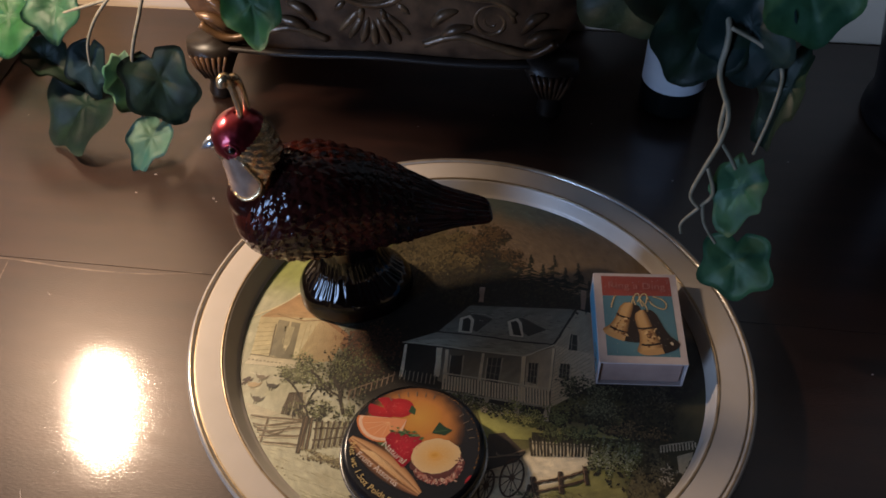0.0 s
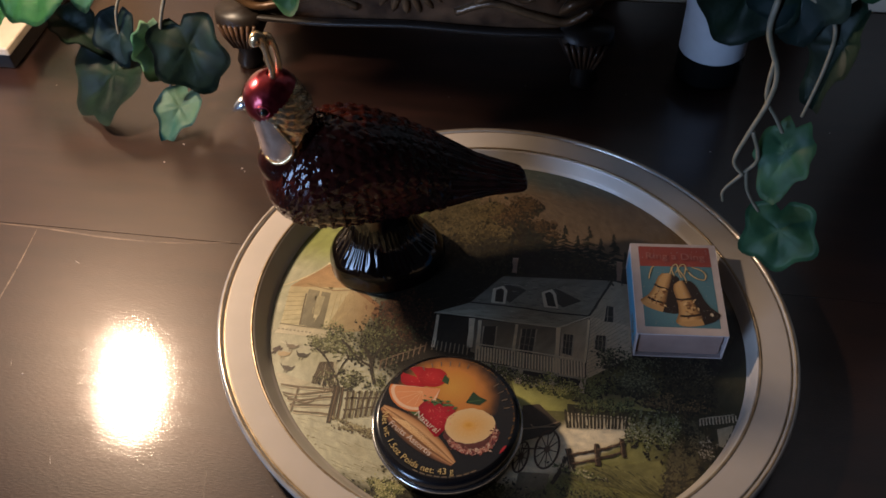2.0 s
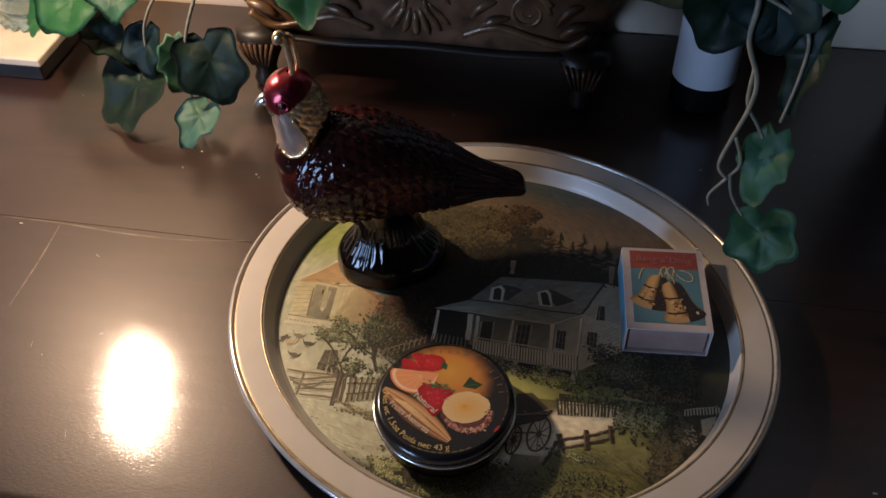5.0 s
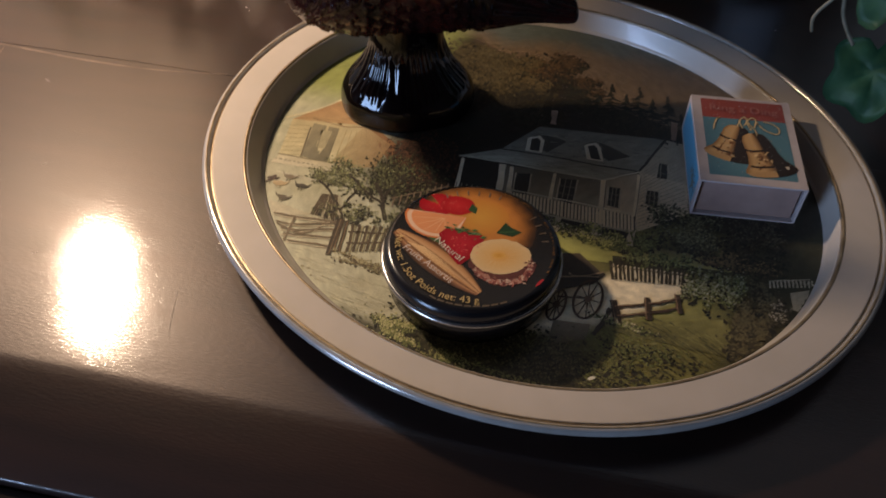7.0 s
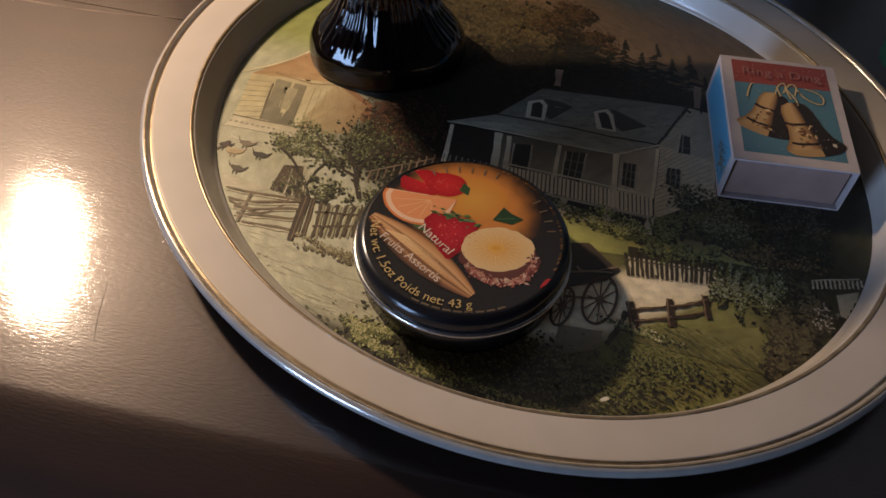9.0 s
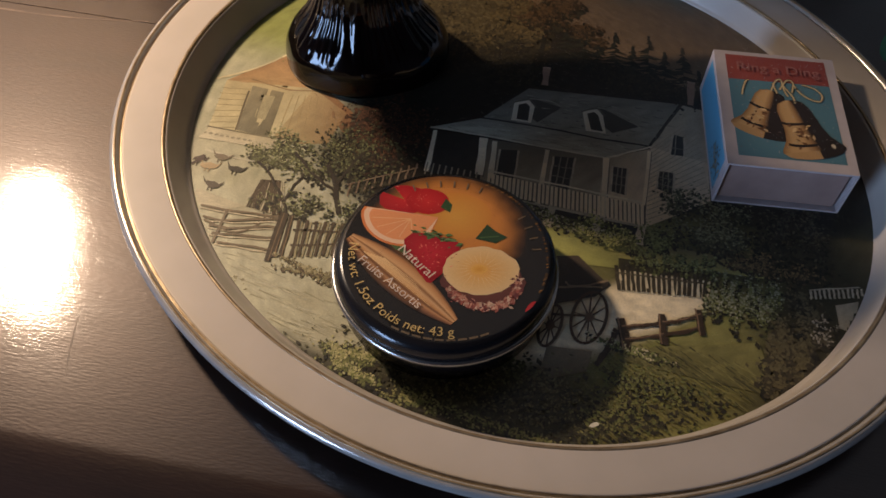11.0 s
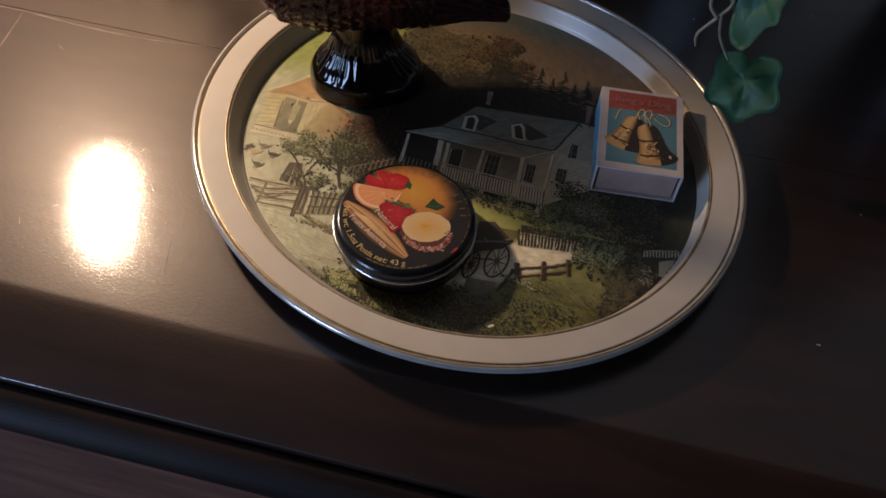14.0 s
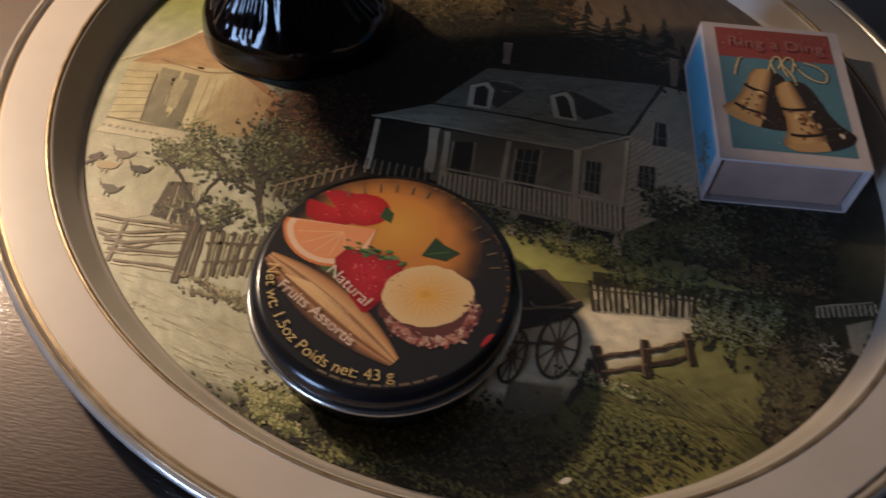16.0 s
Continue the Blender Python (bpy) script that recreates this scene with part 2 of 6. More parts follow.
    def foliage(self, x, y, rx, ry, count, size, dark, mid, light, layer):
        """Leaves in clumps: dark touches below, middle tones over them, light ones on each clump's upper left."""
        clumps = [(x + rx * random.uniform(-0.8, 0.8), y + ry * random.uniform(-0.8, 0.8), random.uniform(0.16, 0.34)) for _ in range(7 + count // 60)]
        for share, shift, colours, lay, grow in ((0.9, -0.10, dark, 0, 0.85), (0.9, 0.0, mid, 1, 0.62), (0.8, 0.12, light, 2, 0.45)):
            for _ in range(int(count * share)):
                cx, cy, r = random.choice(clumps)
                px, py = cx + random.gauss(-shift, r) * rx * 0.8, cy + random.gauss(shift * 2, r) * ry * 0.8
                d, a, f = size * grow * random.uniform(0.45, 1.25), random.uniform(0, math.pi), random.uniform(0.8, 1.2)
                c, s = math.cos(a), math.sin(a)
                col = tuple(min(1, v * f) for v in random.choice(colours))
                self.flat([(px + d * (c * u - s * v), py + d * (s * u + c * v)) for u, v in ((-1.2, 0), (-0.2, -0.75), (1.3, -0.1), (0.2, 0.7))], col, layer + lay)

    def mesh(self, name, mat, parent, label=""):
        me = bpy.data.meshes.new(name)
        me.from_pydata(self.co, [], self.faces)
        ink = me.color_attributes.new("ink", "FLOAT_COLOR", "POINT")
        ink.data.foreach_set("color", np.array([(*c, 1) for c in self.ink], dtype=np.float32).ravel())
        me.materials.append(mat)
        ob = new(name, me)
        ob.parent = parent
        if label:
            ob["label"] = label
        return ob


def letters(text, size, spacing=1.0):
    """The outlines of a line of writing as a bmesh, from x = 0 on, and its width."""
    data = bpy.data.curves.new("writing", "FONT")
    data.body, data.size, data.space_character = text, size, spacing
    ob = new("writing", data)
    bpy.context.view_layer.update()
    me = ob.evaluated_get(bpy.context.evaluated_depsgraph_get()).to_mesh()
    bm = bmesh.new()
    bm.from_mesh(me)
    bpy.data.objects.remove(ob)
    bpy.data.curves.remove(data)
    return bm, max(v.co.x for v in bm.verts)


def loft(sections, n=48, bm=None):
    """Skin over elliptic sections (centre, half-axis vectors a and b), closed at both ends."""
    bm = bm or bmesh.new()
    rings = [[bm.verts.new(Vector(c) + Vector(a) * math.cos(2 * math.pi * k / n) + Vector(b) * math.sin(2 * math.pi * k / n)) for k in range(n)] for c, a, b in sections]
    for p, q in zip(rings, rings[1:]):
        for k in range(n):
            bm.faces.new((p[k], p[(k + 1) % n], q[(k + 1) % n], q[k]))
    bm.faces.new(rings[0]), bm.faces.new(rings[-1])
    return bm


def spline(points, steps):
    """Catmull-Rom points through the given tuples."""
    p = [points[0], *points, points[-1]]
    out = []
    for i in range(1, len(p) - 2):
        for k in range(steps):
            t = k / steps
            out.append(tuple(0.5 * (2 * b + (c - a) * t + (2 * a - 5 * b + 4 * c - d) * t * t + (3 * b - a - 3 * c + d) * t ** 3) for a, b, c, d in zip(p[i - 1], p[i], p[i + 1], p[i + 2])))
    return out + [points[-1]]


def tube(points, radii, n=8, bm=None):
    """A round stem along a smooth line."""
    pts = [Vector(p) for p in points]
    sections = []
    for i, p in enumerate(pts):
        d = (pts[min(i + 1, len(pts) - 1)] - pts[max(i - 1, 0)]).normalized()
        a = d.orthogonal().normalized() if i == 0 else (sections[-1][1].normalized() - d * sections[-1][1].normalized().dot(d)).normalized()
        r = radii[min(i, len(radii) - 1)]
        sections.append((p, a * r, d.cross(a) * r))
    return loft(sections, n, bm)


# ---- table and room ----
U = 10.0                                    # the table's turn against the tray, degrees
TABLE = pose(0, 0, 0, 0, 0, U)
table = thing("wooden_cabinet", TABLE, "dark brown polished wooden cabinet with a moulded top edge", "cabinet")
LEFT, RIGHT = -0.62, 0.95


def rail(prof, bm=None):
    """A board of one profile (y, z) along the whole table."""
    bm = bm or bmesh.new()
    va = [bm.verts.new((LEFT, y, z)) for y, z in prof]
    vb = [bm.verts.new((RIGHT, y, z)) for y, z in prof]
    for k in range(len(prof)):
        j = (k + 1) % len(prof)
        bm.faces.new((va[k], va[j], vb[j], vb[k]))
    for x in (LEFT, RIGHT):
        bm.faces.new([bm.verts.new((x, y, z)) for y, z in prof])
    return bm


part("top_board", rail([(0.2845, 0.0), (0.2845, -0.024), (0.0371, -0.024), (0.0371, 0.0)]), WOOD, table, smooth=False)
NOSE = spline([(-0.1290, 0.0), (-0.1315, -0.00005), (-0.1335, -0.0003), (-0.1365, -0.0009), (-0.1430, -0.0026), (-0.1510, -0.0050), (-0.1590, -0.0078), (-0.1655, -0.0103), (-0.1700, -0.0122)], 5)      # the front edge rolls over
part("top_board", rail([(0.0368, 0.0), (0.0366, 0.0), (0.0360, 0.0), (-0.03, 0.0), (-0.09, 0.0)] + NOSE + [(-0.1703, -0.0130), (-0.1704, -0.0238), (-0.1702, -0.0240), (0.0366, -0.0240), (0.0368, -0.0238)]), WOOD, table)
part("edge_moulding", rail(spline([(-0.1706, -0.0168), (-0.1724, -0.0158), (-0.1780, -0.0172), (-0.1835, -0.0215), (-0.1862, -0.0270), (-0.1848, -0.0325), (-0.1800, -0.0360)], 4) + [(-0.165, -0.0360), (-0.165, -0.0242), (-0.1706, -0.0242)]), EDGEWOOD, table, smooth=False)
part("front_panel", block(LEFT + 0.01, -0.1650, -0.75, RIGHT - 0.01, -0.1450, -0.0362, 0.001), FRONTWOOD, table, "reddish brown front panel", smooth=False)
for x in (LEFT + 0.01, RIGHT - 0.03):
    part("side_panel", block(x, -0.1448, -0.75, x + 0.02, 0.28, -0.0243, 0.001), FRONTWOOD, table, smooth=False)

SCUFF = material("rubbed_scratch", (0.22, 0.15, 0.11), 0.5, dark=(0.05, 0.03, 0.022), scale=90, stretch=(1, 4, 1))
for points, w in (([(-0.3004, 0.0357), (-0.2639, 0.0354), (-0.2207, 0.0328), (-0.1830, 0.0333), (-0.1507, 0.0377)], 0.00055), ([(-0.2639, 0.0354), (-0.2620, 0.0117), (-0.2613, -0.0077), (-0.2610, -0.0291)], 0.0005), ([(-0.1197, -0.0916), (-0.1169, -0.1043), (-0.1143, -0.1129)], 0.00028)):
    bm = bmesh.new()
    pts = spline(points, 8)
    left, right = [], []
    for i, p in enumerate(pts):
        d = (Vector(pts[min(i + 1, len(pts) - 1)]) - Vector(pts[max(i - 1, 0)])).normalized()
        e = Vector((-d.y, d.x)) * w * (0.25 + 0.75 * math.sin(math.pi * (i + 0.3) / (len(pts) - 0.4)))
        left.append(bm.verts.new((p[0] + e.x, p[1] + e.y, 0.00003)))
        right.append(bm.verts.new((p[0] - e.x, p[1] - e.y, 0.00003)))
    for i in range(len(pts) - 1):
        bm.faces.new((left[i], left[i + 1], right[i + 1], right[i]))
    part("scratch", bm, SCUFF, table, "pale scratch rubbed into the polish")

FLOORWOOD = material("floor_wood", (0.085, 0.032, 0.018), 0.6, dark=(0.035, 0.014, 0.009), scale=9, stretch=(1, 6, 1), bump=0.05)
# Ceiling and panelling tones set how much light the unseen room bounces back.
CEILING = material("ceiling_paint", (0.08, 0.052, 0.034), 0.8, dark=(0.05, 0.032, 0.022), scale=3)
PANELLING = material("brown_wall_panelling", (0.13, 0.084, 0.054), 0.6, dark=(0.08, 0.052, 0.034), scale=5, stretch=(6, 6, 1), bump=0.1, bump_scale=60)


def structure(name, bm, mat, label, category, m=Matrix()):
    ob = part(name, bm, mat, None, smooth=False)
    ob.matrix_world = m
    return tagged(ob, label, category, kind="structure")


structure("wall_back", block(-2.4, 0.288, -0.75, 2.4, 0.40, 1.75), WALL, "beige painted wall behind the table", "wall", TABLE)
structure("floor", block(-2.4, -2.6, -0.80, 2.4, 1.2, -0.75), FLOORWOOD, "reddish brown wooden floor", "floor")
structure("ceiling", block(-2.4, -2.6, 1.70, 2.4, 1.2, 1.80), CEILING, "unseen dark ceiling", "ceiling")
structure("wall_left", block(-2.4, -2.6, -0.75, -2.3, 1.2, 1.70), PANELLING, "unseen brown panelled side wall", "wall")
structure("wall_right", block(2.3, -2.6, -0.75, 2.4, 1.2, 1.70), PANELLING, "unseen brown panelled side wall", "wall")
bm = block(-2.3, -2.6, -0.75, -1.75, -2.5, 1.70)
block(-0.95, -2.6, -0.75, 2.3, -2.5, 1.70, bm=bm), block(-1.75, -2.6, -0.75, -0.95, -2.5, -0.10, bm=bm), block(-1.75, -2.6, 0.95, -0.95, -2.5, 1.70, bm=bm)
structure("wall_front", bm, PANELLING, "unseen brown panelled wall across the room with a window opening", "wall")

# ---- tray ----
ELL = Matrix(((1 - 0.042, 0.019), (0.019, 1 + 0.042))).inverted()
FLAT = Matrix(((1 - 0.042, 0.019), (0.019, 1 + 0.042)))


FLOOR_AT = Vector((0.0012, 0.0008))       # the pressed floor lies a little off the rim's middle


def oval(bm):
    for v in bm.verts:
        low = 1 - min(1.0, max(0.0, (v.co.z - 0.003) / 0.009))
        v.co.xy = ELL @ v.co.xy + FLOOR_AT * low
    return bm


tray = thing("serving_tray", pose(0, 0, 0), "round cream metal serving tray printed with a farmhouse scene", "tray")
part("base", oval(lathe([(0, 0.0002), (0.1125, 0.0002), (0.1132, 0.0012), (0.1132, 0.0022), (0.1125, 0.0024), (0, 0.0024)], 160)), CREAM, tray)
part("inner_wall", oval(lathe([(0.1126, 0.0014), (0.1130, 0.0027), (0.1140, 0.0034), (0.1166, 0.0108), (0.1172, 0.0120), (0.1168, 0.0124), (0.1165, 0.0122), (0.1161, 0.0114), (0.1139, 0.0048), (0.1134, 0.0040), (0.1129, 0.0032), (0.1122, 0.0029)][::-1], 160, True)), GLOSSCREAM, tray)
part("rim", oval(lathe([(0.1170, 0.0118), (0.1173, 0.0125), (0.1178, 0.01285), (0.1182, 0.0129), (0.1187, 0.01292), (0.1240, 0.0131), (0.1296, 0.0133), (0.1300, 0.0133), (0.1303, 0.0132), (0.1304, 0.0125), (0.1300, 0.0122), (0.1184, 0.0119)], 160, True)), CREAM, tray)
part("groove", oval(lathe([(0.1300, 0.0124), (0.1303, 0.0131), (0.1307, 0.0127), (0.1313, 0.0127), (0.1317, 0.0132), (0.1319, 0.0124)], 160, True)), GOLD, tray, "dull gold groove")
part("rolled_edge", oval(lathe([(0.1326 + 0.0017 * math.cos(a), 0.0122 + 0.0019 * math.sin(a)) for a in [2 * math.pi * k / 14 for k in range(14)]], 160, True)), ROLL, tray)
part("gold_line", oval(lathe([(0.1169, 0.0126), (0.1172, 0.0130), (0.1179, 0.0131), (0.1183, 0.0127)], 160, True)), GOLD, tray, "thin gold line")
part("gold_line", oval(lathe([(0.1315, 0.0134), (0.1318, 0.0138), (0.1323, 0.0142), (0.1327, 0.0141)], 160, True)), GOLD, tray, "thin gold line")

# the printed farmhouse scene, in millimetres from the tray's middle


def within(x, y):
    return (FLAT @ (Vector((x, y)) - FLOOR_AT * 1000)).length < 112.4


def soft(v, a, b):
    t = min(1.0, max(0.0, (v - a) / (b - a)))
    return t * t * (3 - 2 * t)


def tone(a, b, t):
    return tuple(p + (q - p) * t for p, q in zip(a, b))


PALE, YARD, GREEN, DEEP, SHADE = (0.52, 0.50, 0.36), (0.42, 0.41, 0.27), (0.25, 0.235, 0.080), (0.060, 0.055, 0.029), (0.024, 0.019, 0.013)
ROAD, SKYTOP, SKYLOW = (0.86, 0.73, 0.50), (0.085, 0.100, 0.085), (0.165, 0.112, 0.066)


def bank_edge(x):
    return -97 + 0.10 * max(x + 20, 0) + 0.0052 * max(x + 20, 0) ** 2


def ground(x, y):
    """The washes under the drawing: sky, wood with the bird's shadow painted in, yard, lane, garden and the bank in
    front.
    """
    n = noise.noise(Vector((x * 0.05, y * 0.05, 0.3))) + 0.5 * noise.noise(Vector((x * 0.16, y * 0.16, 2.0)))
    v = y + 7 * n
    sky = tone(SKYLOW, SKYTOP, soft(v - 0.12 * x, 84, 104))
    # Dark wood, with the bird's cast shadow put into its colour too.
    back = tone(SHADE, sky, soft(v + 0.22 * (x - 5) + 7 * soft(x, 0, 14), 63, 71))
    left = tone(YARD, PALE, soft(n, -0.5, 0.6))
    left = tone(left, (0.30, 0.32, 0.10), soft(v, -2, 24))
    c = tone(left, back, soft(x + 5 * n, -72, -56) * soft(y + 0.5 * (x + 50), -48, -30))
    garden = tone(DEEP, GREEN, soft(n, -0.35, 0.5) * (1 - soft(x, 70, 100)))
    c = tone(c, garden, soft(x + 4 * n, -16, 4) * (1 - soft(v - 0.22 * x, -30, -12)))
    lane = tone(tone((0.56, 0.55, 0.40), ROAD, soft(x, -20, 30)), (0.48, 0.45, 0.31), soft(n, 0.1, 0.9))
    c = tone(c, lane, (1 - soft(v - 0.20 * max(x, 0), -56, -51)) * (1 - soft(x, 70, 77)))
    edge = bank_edge(x)
    bank = tone(DEEP, tone(GREEN, (0.24, 0.25, 0.07), soft(n, 0, 0.7)), soft(x + 8 * n, 38, 62) * (1 - soft(x, 78, 98)))
    c = tone(c, bank, 1 - soft(y + 3 * n, edge - 4, edge + 3))
    f = 1 + 0.30 * noise.noise(Vector((x * 0.30, y * 0.55, 7.0))) + 0.16 * noise.noise(Vector((x * 0.8, y * 0.8, 3.0)))
    return tuple(v * f for v in c)


scenery = Print(0.00252, within)
rows_, cols_ = 74, 220
for i in range(rows_):
    for k in range(cols_):
        pts = []
        for a, b in ((i, k), (i + 1, k), (i + 1, k + 1), (i, k + 1)):
            r, th = 112.3 * a / rows_, 2 * math.pi * b / cols_
            q = ELL @ Vector((r * math.cos(th), r * math.sin(th))) + FLOOR_AT * 1000
            pts.append((q.x, q.y))
        if i == 0:
            pts = pts[1:]
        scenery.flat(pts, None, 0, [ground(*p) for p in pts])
UP = Vector((-0.216, 0.976))
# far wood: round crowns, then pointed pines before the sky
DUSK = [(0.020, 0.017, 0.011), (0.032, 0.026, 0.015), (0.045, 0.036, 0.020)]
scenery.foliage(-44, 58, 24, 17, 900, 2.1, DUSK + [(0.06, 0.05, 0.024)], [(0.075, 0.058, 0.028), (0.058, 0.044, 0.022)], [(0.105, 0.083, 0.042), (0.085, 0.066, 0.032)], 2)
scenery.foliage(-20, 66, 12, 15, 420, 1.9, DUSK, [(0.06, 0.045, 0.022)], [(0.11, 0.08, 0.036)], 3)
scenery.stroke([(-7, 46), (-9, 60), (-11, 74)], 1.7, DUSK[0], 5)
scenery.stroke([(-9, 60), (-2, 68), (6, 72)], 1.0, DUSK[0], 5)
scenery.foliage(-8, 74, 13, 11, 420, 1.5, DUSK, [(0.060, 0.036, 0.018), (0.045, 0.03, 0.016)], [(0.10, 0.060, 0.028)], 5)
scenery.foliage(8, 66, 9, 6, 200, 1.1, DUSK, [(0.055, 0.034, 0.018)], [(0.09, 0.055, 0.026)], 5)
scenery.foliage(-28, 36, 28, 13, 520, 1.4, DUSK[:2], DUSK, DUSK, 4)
for x, y, h in ((2, 48, 17), (9, 47, 24), (15, 49, 14), (21, 50, 20), (28, 50, 15), (34, 50, 23), (40, 51, 15), (47, 51, 20), (53, 51, 9)):
    for k in range(70):
        f = random.random() ** 0.8
        p = Vector((x, y)) + UP * (h + 3) * f
        w = (1 - f) * h * 0.46 * (0.75 + 0.5 * random.random()) + 0.3
        g = random.uniform(-1, 1)
        q = p + Vector((UP.y, -UP.x)) * w * g - UP * abs(g) * 1.6
        scenery.line(tuple(p), tuple(q), 1.3, random.choice([(0.016, 0.016, 0.011), (0.024, 0.023, 0.015), (0.034, 0.031, 0.019)]), 6, 0.4)
scenery.foliage(28, 47, 34, 6, 620, 1.4, DUSK[:1], DUSK[:2], DUSK, 6)
scenery.foliage(57, 54, 10, 7, 320, 1.0, [(0.06, 0.05, 0.032)], [(0.10, 0.085, 0.052)], [(0.20, 0.165, 0.105), (0.15, 0.125, 0.08)], 5)
scenery.foliage(84, 48, 14, 9, 240, 1.1, DUSK, DUSK, [(0.08, 0.068, 0.04)], 4)
scenery.foliage(-84, 16, 10, 10, 160, 1.2, [(0.16, 0.155, 0.05)], [(0.24, 0.24, 0.08)], [(0.36, 0.36, 0.14)], 2)
# barn: boarded gable end, low roof and the yard wall before it
TAN, BOARD, GREY = (0.52, 0.43, 0.24), (0.60, 0.54, 0.33), (0.24, 0.22, 0.15)
scenery.wash([(-109.0, -9.0), (-95.0, 12.0), (-78.0, -2.0), (-99.0, -7.0)], [(0.40, 0.25, 0.12), (0.44, 0.26, 0.12), (0.48, 0.30, 0.14), (0.46, 0.32, 0.16)], 3)
# The bird's shadow is put into this roof side's colour, darker to the right.
scenery.wash([(-78.0, -2.0), (-95.0, 12.0), (-60.0, -7.0), (-57.0, -19.0)], [(0.40, 0.26, 0.13), (0.38, 0.23, 0.11), (0.26, 0.13, 0.06), (0.16, 0.085, 0.045)], 3)
scenery.wash([(-103.0, -34.0), (-109.0, -9.0), (-78.0, -1.0), (-81.0, -32.0)], [BOARD, TAN, TAN, BOARD], 4)
scenery.wash([(-81.0, -32.0), (-78.0, -1.0), (-62.0, -8.0), (-62.0, -24.0)], [(0.48, 0.39, 0.21), (0.48, 0.36, 0.19), (0.28, 0.17, 0.08), (0.32, 0.22, 0.11)], 4)
scenery.stroke([(-115.0, -12.0), (-103.0, 0.0), (-95.0, 12.0)], 0.9, (0.66, 0.58, 0.36), 6)
scenery.stroke([(-101.0, -5.0), (-86.0, -5.0), (-75.0, -1.0)], 0.6, (0.30, 0.20, 0.10), 6)
scenery.wash([(-94.0, -30.0), (-99.0, -8.0), (-87.0, -7.0), (-82.0, -29.0)], [GREY, (0.30, 0.26, 0.16), (0.26, 0.22, 0.13), (0.18, 0.16, 0.10)], 5)
scenery.wash([(-91.0, -22.0), (-94.0, -11.0), (-89.0, -10.0), (-87.0, -22.0)], [(0.40, 0.35, 0.21)] * 4, 6)
scenery.stroke([(-99.0, -11.0), (-94.0, -30.0)], 0.7, (0.16, 0.13, 0.08), 6)
for f in np.linspace(0.05, 0.95, 8):
    a, b = Vector((-109.0, -12.0)).lerp(Vector((-103.0, -34.0)), f), Vector((-99.0, -9.0)).lerp(Vector((-94.0, -30.0)), f)
    scenery.stroke([tuple(a), tuple(b)], 0.3, (0.32, 0.26, 0.14), 6)
for f in np.linspace(0.1, 0.9, 6):
    a, b = Vector((-85.0, -7.0)).lerp(Vector((-71.0, -4.0)), f), Vector((-81.0, -29.0)).lerp(Vector((-64.0, -23.0)), f)
    scenery.stroke([tuple(a), tuple(b)], 0.25, (0.40, 0.30, 0.15), 6)
scenery.stroke([(-104.0, -32.0), (-82.0, -29.0), (-73.0, -26.0)], 0.6, (0.22, 0.19, 0.12), 7)
scenery.wash([(-104.0, -38.0), (-103.0, -32.0), (-75.0, -28.0), (-75.0, -33.0)], [(0.62, 0.57, 0.42), (0.58, 0.52, 0.36), (0.50, 0.44, 0.28), (0.56, 0.50, 0.36)], 6)
for f in np.linspace(0, 1, 15):
    p = Vector((-103.0, -35.0)).lerp(Vector((-75.0, -31.0)), f)
    scenery.blob(p.x, p.y, 0.7, 0.5, (0.34, 0.31, 0.22), 7, 20, 0.3, 7)
scenery.stroke([(-99.0, -42.0), (-83.0, -41.0), (-71.0, -36.0)], 0.8, (0.58, 0.55, 0.42), 5)
# farmhouse: roof and dormers
TRIM, GLOOM = (0.84, 0.72, 0.51), (0.030, 0.026, 0.020)
scenery.wash([(-17.0, 8.0), (-6.0, 29.0), (47.0, 42.0), (41.0, 17.0)], [(0.20, 0.195, 0.16), (0.13, 0.125, 0.10), (0.20, 0.195, 0.16), (0.29, 0.28, 0.22)], 7, 16, 10, 0.3)
scenery.wash([(-32.0, -3.0), (-17.0, 8.0), (41.0, 17.0), (29.0, 6.0)], [(0.44, 0.42, 0.33), (0.25, 0.24, 0.19), (0.30, 0.285, 0.225), (0.40, 0.38, 0.29)], 8, 16, 6, 0.28)
scenery.stroke([(-17.0, 8.0), (6.0, 12.0), (24.0, 14.0), (41.0, 17.0)], 0.8, GLOOM, 10)
scenery.stroke([(-32.0, -3.0), (-14.0, -0.0), (9.0, 3.0), (29.0, 6.0)], 0.7, (0.60, 0.55, 0.42), 11)
scenery.stroke([(29.0, 6.0), (36.0, 12.0), (42.0, 17.0)], 0.8, (0.70, 0.63, 0.46), 11)
scenery.stroke([(42.0, 18.0), (45.0, 30.0), (48.0, 42.0)], 0.8, (0.05, 0.045, 0.035), 11)
for k in range(130):
    f, g = random.random(), random.random()
    p = Vector((-16.0, 8.0)).lerp(Vector((40.0, 18.0)), f) + (Vector((-6.0, 29.0)) - Vector((-16.0, 8.0))) * g * 0.92
    scenery.line(tuple(p), (p.x + random.uniform(1, 4), p.y + random.uniform(0.1, 0.8)), 0.4, random.choice([(0.30, 0.29, 0.24), (0.09, 0.085, 0.07), (0.22, 0.21, 0.17)]), 9, 0.1)
for k in range(60):
    f, g = random.random(), random.random()
    p = Vector((-29.0, -2.0)).lerp(Vector((28.0, 7.0)), f) + (Vector((-17.0, 8.0)) - Vector((-29.0, -2.0))) * g * 0.8
    scenery.line(tuple(p), (p.x + random.uniform(2, 5), p.y + random.uniform(-0.2, 0.8)), 0.35, random.choice([(0.46, 0.44, 0.35), (0.20, 0.19, 0.15)]), 9, 0.1)
